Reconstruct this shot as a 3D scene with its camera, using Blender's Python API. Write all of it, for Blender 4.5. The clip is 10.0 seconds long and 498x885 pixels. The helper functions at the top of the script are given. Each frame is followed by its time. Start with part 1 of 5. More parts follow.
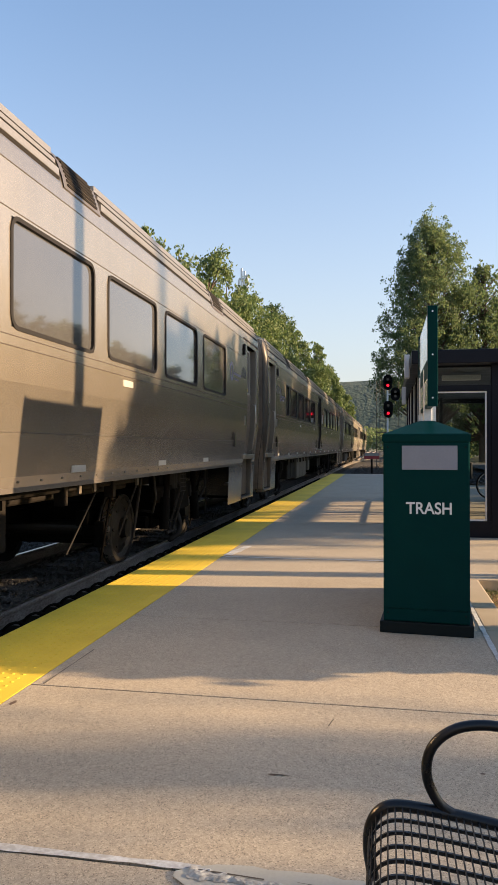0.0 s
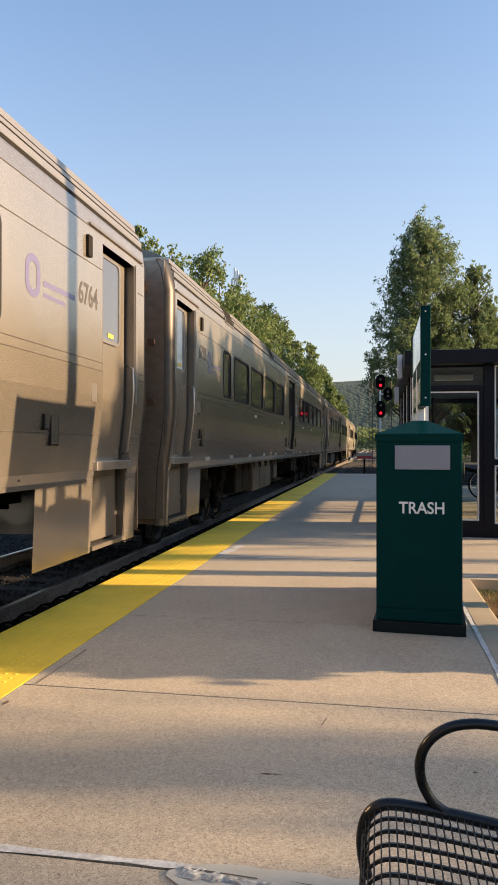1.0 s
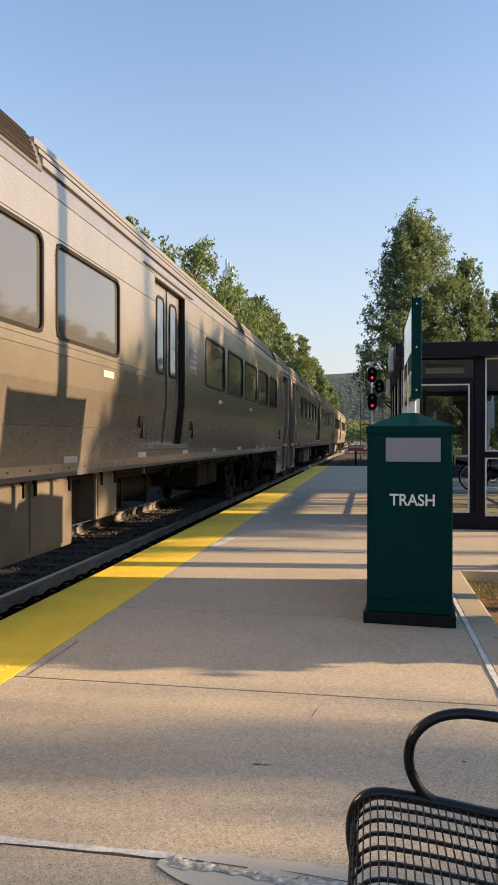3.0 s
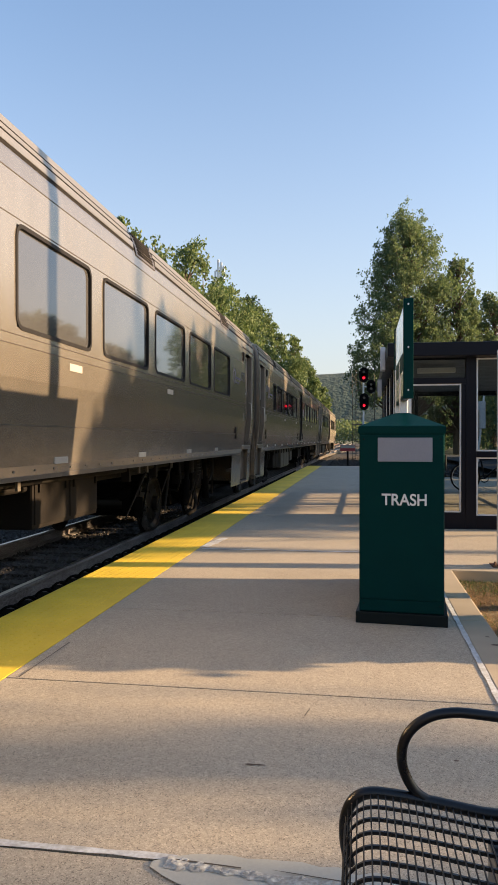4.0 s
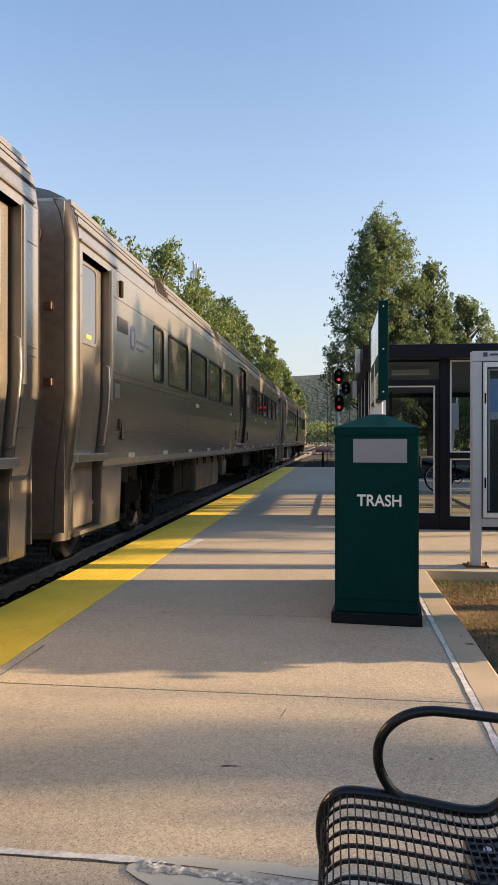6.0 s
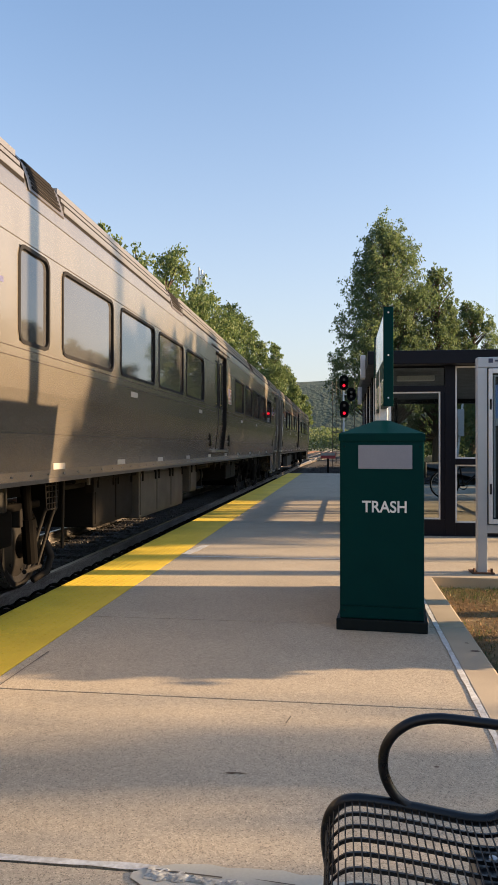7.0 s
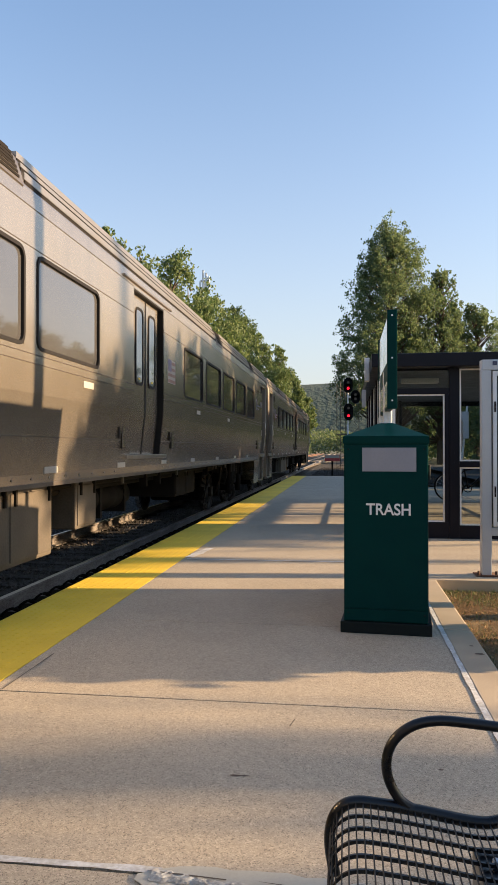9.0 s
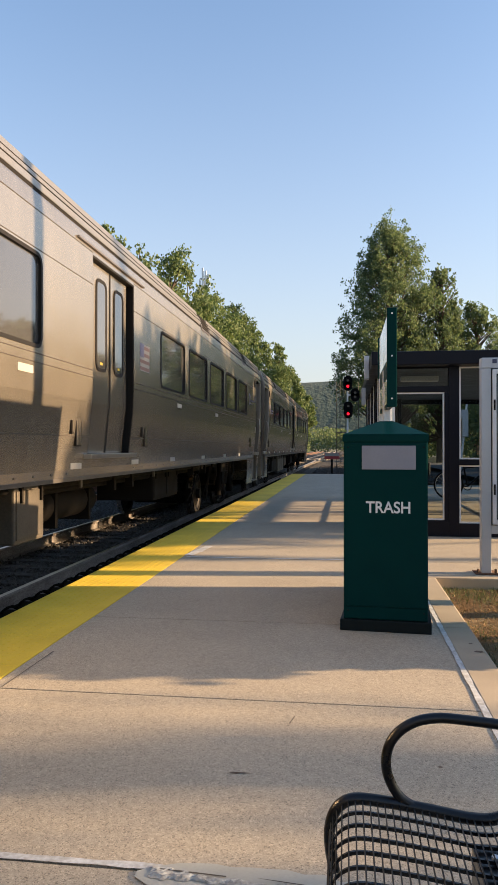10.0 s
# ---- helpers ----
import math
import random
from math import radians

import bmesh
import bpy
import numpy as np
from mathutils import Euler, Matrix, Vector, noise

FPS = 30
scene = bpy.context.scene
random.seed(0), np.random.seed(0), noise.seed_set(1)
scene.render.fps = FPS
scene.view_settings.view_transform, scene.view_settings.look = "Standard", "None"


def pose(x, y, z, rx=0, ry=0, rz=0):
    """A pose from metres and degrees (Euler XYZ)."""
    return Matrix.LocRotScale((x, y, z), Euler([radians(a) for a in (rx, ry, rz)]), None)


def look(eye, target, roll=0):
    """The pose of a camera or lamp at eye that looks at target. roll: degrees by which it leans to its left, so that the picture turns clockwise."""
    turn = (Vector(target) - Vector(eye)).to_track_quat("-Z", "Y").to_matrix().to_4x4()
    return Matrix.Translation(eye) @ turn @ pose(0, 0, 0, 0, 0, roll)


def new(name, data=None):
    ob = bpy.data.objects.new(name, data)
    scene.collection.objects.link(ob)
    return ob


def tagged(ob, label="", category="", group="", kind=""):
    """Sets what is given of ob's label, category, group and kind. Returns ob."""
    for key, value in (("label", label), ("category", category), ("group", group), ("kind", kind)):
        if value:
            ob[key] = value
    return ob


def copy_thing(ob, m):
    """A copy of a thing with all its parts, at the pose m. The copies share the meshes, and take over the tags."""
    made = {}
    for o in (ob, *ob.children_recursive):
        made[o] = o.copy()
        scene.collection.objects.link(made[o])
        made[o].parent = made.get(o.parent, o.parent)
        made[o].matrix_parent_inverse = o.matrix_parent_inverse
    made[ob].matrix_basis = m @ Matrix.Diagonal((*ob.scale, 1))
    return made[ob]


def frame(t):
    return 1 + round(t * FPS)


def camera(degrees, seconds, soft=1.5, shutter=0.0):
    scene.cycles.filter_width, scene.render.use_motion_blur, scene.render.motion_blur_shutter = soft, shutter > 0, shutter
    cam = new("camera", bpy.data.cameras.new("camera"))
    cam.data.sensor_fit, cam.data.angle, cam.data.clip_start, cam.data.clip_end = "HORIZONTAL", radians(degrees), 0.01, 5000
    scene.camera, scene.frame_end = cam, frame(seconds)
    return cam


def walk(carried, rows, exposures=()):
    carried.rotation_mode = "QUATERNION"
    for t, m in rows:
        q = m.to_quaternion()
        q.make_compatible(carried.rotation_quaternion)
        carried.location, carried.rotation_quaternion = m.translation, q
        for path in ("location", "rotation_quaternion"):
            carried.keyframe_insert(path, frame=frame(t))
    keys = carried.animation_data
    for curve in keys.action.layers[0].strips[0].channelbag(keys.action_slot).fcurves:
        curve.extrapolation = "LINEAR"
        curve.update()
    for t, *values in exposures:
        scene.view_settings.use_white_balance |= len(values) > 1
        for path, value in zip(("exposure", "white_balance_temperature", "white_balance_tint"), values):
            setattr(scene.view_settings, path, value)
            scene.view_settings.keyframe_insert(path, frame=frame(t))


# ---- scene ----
cam = camera(38.5, 10.0, soft=0.6)
# seconds, x, y, z, yaw, pitch, roll
PATH = [
    (0.00, 0.0018, 0.0098, 1.2020, 10.862, 0.364, 0.039),
    (0.50, 0.0011, 0.0084, 1.2027, 10.489, 0.401, -0.095),
    (1.00, -0.0010, 0.0086, 1.2015, 10.285, 0.334, -0.041),
    (1.50, 0.0009, 0.0091, 1.2014, 10.112, 0.093, 0.106),
    (2.00, 0.0008, 0.0105, 1.2010, 9.988, -0.094, 0.092),
    (3.50, 0.0018, 0.0086, 1.2002, 9.421, -0.305, -0.117),
    (4.00, -0.0003, 0.0091, 1.2003, 8.972, -0.269, -0.005),
    (4.50, 0.0005, 0.0161, 1.2000, 7.422, -0.401, 0.286),
    (5.00, -0.0014, 0.0197, 1.1984, 6.439, -0.592, 0.229),
    (5.50, -0.0038, 0.0116, 1.1987, 6.686, -0.427, 0.079),
    (7.00, -0.0028, 0.0060, 1.1995, 7.412, 0.324, -0.052),
    (7.50, -0.0029, 0.0030, 1.1997, 7.524, 0.477, -0.104),
    (8.00, -0.0014, 0.0001, 1.2003, 7.674, 0.578, -0.021),
    (8.50, -0.0020, 0.0002, 1.1985, 7.762, 0.595, -0.020),
    (9.00, -0.0000, 0.0000, 1.2000, 7.756, 0.539, -0.000),
    (9.50, -0.0014, -0.0013, 1.2003, 7.721, 0.457, -0.024),
    (10.00, -0.0007, -0.0021, 1.1998, 7.725, 0.378, -0.018),
]
walk(cam, [(t, pose(x, y, z, 90 + pitch, roll, yaw)) for t, x, y, z, yaw, pitch, roll in PATH])
scene.view_settings.exposure = 1.8

# ---- light: low evening sun across the tracks, clear sky ----
SUN_AZ, SUN_EL = radians(83.4), radians(12.0)
world = bpy.data.worlds.new("evening_sky")
scene.world = world
world.use_nodes = True
_nt = world.node_tree
_sky = _nt.nodes.new("ShaderNodeTexSky")
_sky.sky_type, _sky.sun_disc = "NISHITA", False
_sky.sun_elevation, _sky.sun_rotation = SUN_EL, SUN_AZ
_sky.altitude, _sky.air_density, _sky.dust_density, _sky.ozone_density = 100, 1.0, 2.0, 3.0
# evening haze that pales the sky evenly towards the horizon
_tc, _sep, _inv, _pow, _amt, _mix = (_nt.nodes.new(n) for n in ("ShaderNodeTexCoord", "ShaderNodeSeparateXYZ", "ShaderNodeMath", "ShaderNodeMath", "ShaderNodeMath", "ShaderNodeMix"))
_inv.operation, _pow.operation, _amt.operation, _mix.data_type = "SUBTRACT", "POWER", "MULTIPLY", "RGBA"
_inv.inputs[0].default_value, _pow.inputs[1].default_value, _amt.inputs[1].default_value, _inv.use_clamp = 1.0, 2.9, 0.92, True
_nt.links.new(_tc.outputs["Generated"], _sep.inputs[0])
_nt.links.new(_sep.outputs[2], _inv.inputs[1])
_nt.links.new(_inv.outputs[0], _pow.inputs[0])
_nt.links.new(_pow.outputs[0], _amt.inputs[0])
_nt.links.new(_amt.outputs[0], _mix.inputs["Factor"])
_nt.links.new(_sky.outputs[0], _mix.inputs["A"])
_mix.inputs["B"].default_value = (2.2, 2.13, 2.03, 1)
_nt.links.new(_mix.outputs["Result"], _nt.nodes["Background"].inputs[0])
_nt.nodes["Background"].inputs[1].default_value = 0.107
sun = new("sun", bpy.data.lights.new("sun", "SUN"))
sun.data.energy, sun.data.angle, sun.data.color = 5.0, radians(0.7), (1.0, 0.685, 0.395)
_s = Vector((math.sin(SUN_AZ) * math.cos(SUN_EL), math.cos(SUN_AZ) * math.cos(SUN_EL), math.sin(SUN_EL)))
sun.matrix_world = look(_s * 50, (0, 0, 0))


# ---- materials ----
def material(name, color, rough=0.6, metal=0.0, second=None, scale=8.0, amount=0.5, fine=120.0, bump=0.15, bump_scale=None,
             stretch=(1, 1, 1), rough_var=0.1, spec=0.5, coat=0.0, random_tone=0.0, emit=None, stain=0.0):
    """Base colour mixed to a second one by broad noise, fine grain on top, bump from both."""
    m = bpy.data.materials.new(name)
    m.use_nodes = True
    nt = m.node_tree
    b = nt.nodes["Principled BSDF"]
    N, L = nt.nodes.new, nt.links.new
    tc = N("ShaderNodeTexCoord")
    mp = N("ShaderNodeMapping")
    mp.inputs["Scale"].default_value = stretch
    L(tc.outputs["Object"], mp.inputs[0])
    n1, n2 = N("ShaderNodeTexNoise"), N("ShaderNodeTexNoise")
    n1.inputs["Scale"].default_value, n1.inputs["Detail"].default_value = scale, 4
    n2.inputs["Scale"].default_value, n2.inputs["Detail"].default_value = fine, 3
    L(mp.outputs[0], n1.inputs[0]), L(mp.outputs[0], n2.inputs[0])
    mix = N("ShaderNodeMix")
    mix.data_type = "RGBA"
    second = second or tuple(c * 0.75 for c in color)
    mix.inputs["A"].default_value, mix.inputs["B"].default_value = (*color, 1), (*second, 1)
    add = N("ShaderNodeMath")
    add.operation = "MULTIPLY_ADD"
    add.inputs[1].default_value = 0.5
    half = N("ShaderNodeMath")
    half.operation = "MULTIPLY"
    half.inputs[1].default_value = 0.5
    L(n2.outputs[0], half.inputs[0]), L(n1.outputs[0], add.inputs[0]), L(half.outputs[0], add.inputs[2])
    ramp = N("ShaderNodeMapRange")
    ramp.inputs["From Min"].default_value, ramp.inputs["From Max"].default_value = 0.35, 0.65
    ramp.inputs["To Min"].default_value, ramp.inputs["To Max"].default_value = 0.5 - amount / 2, 0.5 + amount / 2
    L(add.outputs[0], ramp.inputs[0]), L(ramp.outputs[0], mix.inputs["Factor"])
    out = mix.outputs["Result"]
    if random_tone:
        info = N("ShaderNodeObjectInfo")
        r = N("ShaderNodeMapRange")
        r.inputs["To Min"].default_value, r.inputs["To Max"].default_value = 1 - random_tone, 1 + random_tone
        L(info.outputs["Random"], r.inputs[0])
        hs = N("ShaderNodeHueSaturation")
        L(r.outputs[0], hs.inputs["Value"]), L(out, hs.inputs["Color"])
        out = hs.outputs[0]
    if stain:
        n3 = N("ShaderNodeTexNoise")
        n3.inputs["Scale"].default_value, n3.inputs["Detail"].default_value = 1.1, 6
        L(tc.outputs["Object"], n3.inputs[0])
        r3 = N("ShaderNodeMapRange")
        r3.inputs["From Min"].default_value, r3.inputs["From Max"].default_value = 0.42, 0.7
        r3.inputs["To Min"].default_value, r3.inputs["To Max"].default_value = 1.0, 1 - stain
        L(n3.outputs[0], r3.inputs[0])
        h3 = N("ShaderNodeHueSaturation")
        L(r3.outputs[0], h3.inputs["Value"]), L(out, h3.inputs["Color"])
        out = h3.outputs[0]
    L(out, b.inputs["Base Color"])
    rr = N("ShaderNodeMapRange")
    rr.inputs["To Min"].default_value, rr.inputs["To Max"].default_value = max(0.02, rough - rough_var), min(1, rough + rough_var)
    L(n1.outputs[0], rr.inputs[0]), L(rr.outputs[0], b.inputs["Roughness"])
    b.inputs["Metallic"].default_value = metal
    b.inputs["Specular IOR Level"].default_value = spec
    b.inputs["Coat Weight"].default_value = coat
    if bump:
        bp = N("ShaderNodeBump")
        bp.inputs["Strength"].default_value, bp.inputs["Distance"].default_value = bump, bump_scale or 0.004
        L(add.outputs[0], bp.inputs["Height"]), L(bp.outputs[0], b.inputs["Normal"])
    if emit:
        b.inputs["Emission Color"].default_value, b.inputs["Emission Strength"].default_value = (*emit[:3], 1), emit[3]
    return m


def glass(name, tint, rough=0.02, alpha=0.25):
    """A thin pane: mostly clear, mirror-like at grazing angles."""
    m = bpy.data.materials.new(name)
    m.use_nodes = True
    nt = m.node_tree
    N, L = nt.nodes.new, nt.links.new
    b = nt.nodes["Principled BSDF"]
    b.inputs["Base Color"].default_value = (*tint, 1)
    b.inputs["Roughness"].default_value = rough
    tr = N("ShaderNodeBsdfTransparent")
    tr.inputs[0].default_value = (0.86, 0.9, 0.9, 1)
    mx = N("ShaderNodeMixShader")
    mx.inputs[0].default_value = alpha
    L(tr.outputs[0], mx.inputs[1]), L(b.outputs[0], mx.inputs[2])
    L(mx.outputs[0], nt.nodes["Material Output"].inputs[0])
    return m


def leafy(name, a, b_, trans=0.35):
    """Leaf: two-sided colour varied by leaf, some light passing through."""
    m = bpy.data.materials.new(name)
    m.use_nodes = True
    nt = m.node_tree
    N, L = nt.nodes.new, nt.links.new
    b = nt.nodes["Principled BSDF"]
    geo = N("ShaderNodeNewGeometry")
    mix = N("ShaderNodeMix")
    mix.data_type = "RGBA"
    mix.inputs["A"].default_value, mix.inputs["B"].default_value = (*a, 1), (*b_, 1)
    L(geo.outputs["Random Per Island"], mix.inputs["Factor"])
    L(mix.outputs["Result"], b.inputs["Base Color"])
    b.inputs["Roughness"].default_value = 0.7
    tl = N("ShaderNodeBsdfTranslucent")
    L(mix.outputs["Result"], tl.inputs[0])
    mx = N("ShaderNodeMixShader")
    mx.inputs[0].default_value = trans
    L(b.outputs[0], mx.inputs[1]), L(tl.outputs[0], mx.inputs[2])
    L(mx.outputs[0], nt.nodes["Material Output"].inputs[0])
    return m


def brushed(m, amount):
    """Grain along the car: highlights spread up and down."""
    nt = m.node_tree
    b = nt.nodes["Principled BSDF"]
    along = nt.nodes.new("ShaderNodeCombineXYZ")
    along.inputs[1].default_value = 1.0
    nt.links.new(along.outputs[0], b.inputs["Tangent"])
    b.inputs["Anisotropic"].default_value = amount
    # the thin skin is a little wavy between its welds
    tc, wave, bp = (nt.nodes.new(n) for n in ("ShaderNodeTexCoord", "ShaderNodeTexNoise", "ShaderNodeBump"))
    wave.inputs["Scale"].default_value, wave.inputs["Detail"].default_value = 2.2, 1.0
    bp.inputs["Strength"].default_value, bp.inputs["Distance"].default_value = 0.35, 0.02
    nt.links.new(tc.outputs["Object"], wave.inputs[0])
    nt.links.new(wave.outputs[0], bp.inputs["Height"])
    nt.links.new(bp.outputs[0], b.inputs["Normal"])
    return m


# soft upright streaks in the side steel's colour imitate smeared reflections
STEEL = brushed(material("brushed_stainless", (0.42, 0.376, 0.317), 0.245, 0.86, (0.357, 0.32, 0.27), 0.7, 0.8, 5, 0.0, 0.002, (1, 1.2, 0.25), 0.05), 0.5)
END_BRACKET = material("brown_bracket", (0.12, 0.06, 0.035), 0.6, 0.3, None, 8, 0.6, 60, 0.1)
STEEL_PANEL = material("end_panel_steel", (0.4, 0.325, 0.26), 0.33, 0.75, (0.26, 0.21, 0.165), 1.4, 1.0, 10, 0.05, 0.003, (1, 1, 1.6))
GROOVE = material("panel_groove", (0.07, 0.06, 0.05), 0.5, 0.4, None, 8, 0.4, 60, 0)
LENS_BROWN = material("brown_lamp_glass", (0.09, 0.04, 0.022), 0.2, 0.2, (0.05, 0.025, 0.016), 20, 0.8, 60, 0)
STEEL_RIB = material("rib_stainless", (0.36, 0.335, 0.3), 0.36, 0.8, (0.27, 0.25, 0.225), 2, 0.8, 40, 0.0)
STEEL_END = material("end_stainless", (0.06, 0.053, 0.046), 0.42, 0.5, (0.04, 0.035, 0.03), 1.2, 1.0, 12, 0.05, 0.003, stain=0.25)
STEEL_DULL = material("dull_stainless", (0.24, 0.215, 0.19), 0.4, 0.8, (0.16, 0.145, 0.13), 2.0, 0.9, 70, 0.08, 0.002, (4, 1, 1), 0.1)
STEEL_EDGE = material("bright_trim", (0.45, 0.42, 0.38), 0.32, 0.85, None, 6, 0.5, 90, 0.05, 0.002)
# near-black, so the trucks carry the shade below the cars in their colour
TRUCKM = material("shade_black_truck", (0.0022, 0.0019, 0.0017), 0.85, 0.0, (0.0044, 0.0036, 0.0028), 5, 0.9, 60, 0.3, 0.004, spec=0.08)
ROOF = material("roof_steel", (0.24, 0.24, 0.23), 0.5, 0.6, (0.16, 0.16, 0.15), 1.5, 0.9, 60, 0.1)
RUBBER = material("black_gasket", (0.012, 0.011, 0.01), 0.6, 0, None, 20, 0.5, 150, 0.1, 0.001, spec=0.2)
CARGLASS = material("tinted_window", (0.068, 0.068, 0.07), 0.06, 0.24, (0.09, 0.09, 0.092), 1.5, 0.6, 30, 0.0, None, (1, 1, 1), 0.03, 0.9, 0.6)
# base colour lowered to hold the shade under the floor
UNDER = material("shade_black_underframe", (0.006, 0.0052, 0.0046), 0.75, 0.0, (0.012, 0.0095, 0.0075), 5, 0.9, 60, 0.3, 0.004, rough_var=0.15, spec=0.15)
BOXMET = material("equipment_box_metal", (0.105, 0.09, 0.072), 0.6, 0.15, (0.06, 0.052, 0.042), 3, 0.9, 60, 0.1, stain=0.35)
TRUCKDUST = material("dusty_truck_steel", (0.02, 0.017, 0.014), 0.75, 0.0, (0.011, 0.0095, 0.008), 5, 0.9, 60, 0.2, 0.003, spec=0.2)
WHEELM = material("wheel_steel", (0.018, 0.0155, 0.013), 0.5, 0.4, (0.010, 0.0085, 0.007), 6, 0.9, 80, 0.15)
TREAD = material("polished_tread", (0.5, 0.46, 0.42), 0.28, 0.95, None, 10, 0.4, 90, 0.05)
RAILTOP = material("polished_rail_head", (0.5, 0.46, 0.42), 0.3, 0.9, (0.36, 0.3, 0.25), 3, 0.8, 80, 0.05, 0.002, (1, 0.2, 1))
RUST = material("rusty_steel", (0.16, 0.075, 0.04), 0.85, 0.1, (0.09, 0.045, 0.028), 8, 1.0, 90, 0.35, 0.004)
TIE = material("creosoted_timber", (0.036, 0.03, 0.024), 0.9, 0, (0.018, 0.015, 0.012), 6, 1.0, 80, 0.4, 0.006, (6, 1, 1))
BALLAST = material("ballast_stone", (0.03, 0.027, 0.024), 0.95, 0, (0.012, 0.011, 0.0095), 9, 1.0, 50, 0.8, 0.03)
STONE = material("ballast_piece", (0.055, 0.049, 0.043), 0.7, 0, (0.02, 0.0175, 0.0155), 6, 1.0, 60, 0.4, 0.006)
YELLOW = material("yellow_tactile", (0.86, 0.62, 0.05), 0.65, 0, (0.72, 0.5, 0.04), 3, 0.8, 90, 0.3, 0.004, stain=0.18)
CAULK = material("white_sealant", (0.6, 0.62, 0.62), 0.8, 0, (0.4, 0.4, 0.38), 14, 1.4, 70, 0.4, 0.006)
CRUSTM = material("crusted_sealant", (0.5, 0.5, 0.46), 0.85, 0, (0.3, 0.29, 0.26), 22, 1.4, 90, 0.4, 0.004)
MORTAR = material("smooth_mortar", (0.44, 0.44, 0.385), 0.85, 0, (0.38, 0.375, 0.325), 5, 0.8, 120, 0.1, 0.002)
JOINT = material("joint_filler", (0.1, 0.085, 0.07), 0.9, 0, None, 20, 0.6, 90, 0.3)
GREEN = material("green_powder_coat", (0.0, 0.032, 0.031), 0.42, 0.0, (0.0, 0.025, 0.025), 5, 0.7, 220, 0.08, 0.001, stain=0.12, spec=0.06)
GREEN_DARK = material("dark_green_plinth", (0.002, 0.007, 0.008), 0.6, 0, None, 9, 0.6, 120, 0.15, spec=0.2)
PLATE = material("grey_label_plate", (0.25, 0.27, 0.32), 0.4, 0.2, (0.22, 0.235, 0.285), 6, 0.6, 100, 0.03)
WHITE = material("white_lettering", (0.8, 0.82, 0.82), 0.5, 0, None, 9, 0.2, 80, 0)
SIGNFACE = material("glossy_sign_face", (0.5, 0.55, 0.55), 0.1, 0, (0.42, 0.47, 0.46), 3, 0.6, 60, 0.0, spec=0.9)
NAVY = material("dark_navy_paint", (0.005, 0.006, 0.011), 0.4, 0.1, (0.008, 0.009, 0.015), 5, 0.7, 120, 0.08, spec=0.16)
ALU = material("satin_aluminium", (0.82, 0.83, 0.84), 0.4, 0.15, None, 8, 0.4, 90, 0.05)
ALU_PAINT = material("silver_grey_frame", (0.5, 0.525, 0.56), 0.45, 0.2, (0.45, 0.47, 0.5), 5, 0.6, 100, 0.04)
PANE = glass("shelter_glass", (0.005, 0.006, 0.006), 0.02, 0.14)
CASEGLASS = glass("case_glass", (0.05, 0.06, 0.06), 0.03, 0.12)
BLACK = material("black_plastisol", (0.005, 0.005, 0.006), 0.3, 0, (0.007, 0.007, 0.008), 14, 0.6, 150, 0.06, 0.001, spec=0.45)
POSTER_DARK = material("dark_board", (0.016, 0.02, 0.022), 0.5, 0, None, 4, 0.5, 60, 0.0)
POSTER_BLUE = material("blue_poster", (0.1, 0.36, 0.7), 0.5, 0, (0.3, 0.36, 0.75), 6, 1.0, 20, 0.0)
POSTER_PALE = material("pale_poster", (0.55, 0.6, 0.62), 0.5, 0, (0.4, 0.46, 0.5), 8, 1.0, 30, 0.0)
SOIL = material("dry_turf", (0.27, 0.19, 0.1), 0.95, 0, (0.14, 0.12, 0.055), 4, 1.0, 60, 0.7, 0.02)
MEADOW = material("rough_ground", (0.06, 0.075, 0.03), 0.95, 0, (0.1, 0.09, 0.05), 0.4, 1.0, 6, 0.6, 0.05)
ASPHALT = material("asphalt", (0.055, 0.055, 0.057), 0.9, 0, (0.04, 0.04, 0.042), 2, 0.8, 90, 0.3, 0.006)
BARK = material("bark", (0.11, 0.085, 0.06), 0.95, 0, (0.06, 0.047, 0.035), 7, 1.0, 40, 0.6, 0.02, (3, 3, 0.5))
LEAF_A = leafy("leaves_poplar", (0.066, 0.115, 0.054), (0.155, 0.2, 0.075), 0.55)
LEAF_B = leafy("leaves_locust", (0.06, 0.11, 0.035), (0.14, 0.18, 0.055), 0.45)
GRASSM = leafy("grass_blades", (0.045, 0.085, 0.022), (0.13, 0.135, 0.045), 0.3)
LEAF_FAR = leafy("leaves_far", (0.09, 0.14, 0.05), (0.17, 0.2, 0.08), 0.5)
STRAWM = leafy("straw_litter", (0.34, 0.21, 0.09), (0.17, 0.1, 0.045), 0.1)
REDLAMP = material("red_signal_lens", (0.5, 0.01, 0.03), 0.3, 0, None, 9, 0.2, 50, 0, emit=(1.0, 0.003, 0.016, 1.0))
SIGNALM = material("matt_black_signal", (0.004, 0.004, 0.005), 0.8, 0, None, 9, 0.4, 60, 0.1, spec=0.1)
DARKLENS = material("dark_lens", (0.02, 0.02, 0.02), 0.2, 0, None, 9, 0.2, 50, 0)
RED = material("red_panel", (0.45, 0.06, 0.06), 0.55, 0, None, 5, 0.5, 60, 0.05)
FLAGRED = material("faded_red", (0.27, 0.15, 0.125), 0.45, 0.3, None, 8, 0.4, 60, 0)
FLAGBLUE = material("faded_blue", (0.06, 0.07, 0.13), 0.5, 0.1, None, 8, 0.4, 60, 0)
LOGOBLUE = material("pale_blue_decal", (0.17, 0.16, 0.27), 0.32, 0.4, None, 8, 0.3, 60, 0)
NUMBERM = material("dark_numerals", (0.06, 0.055, 0.055), 0.5, 0.1, None, 8, 0.3, 60, 0)
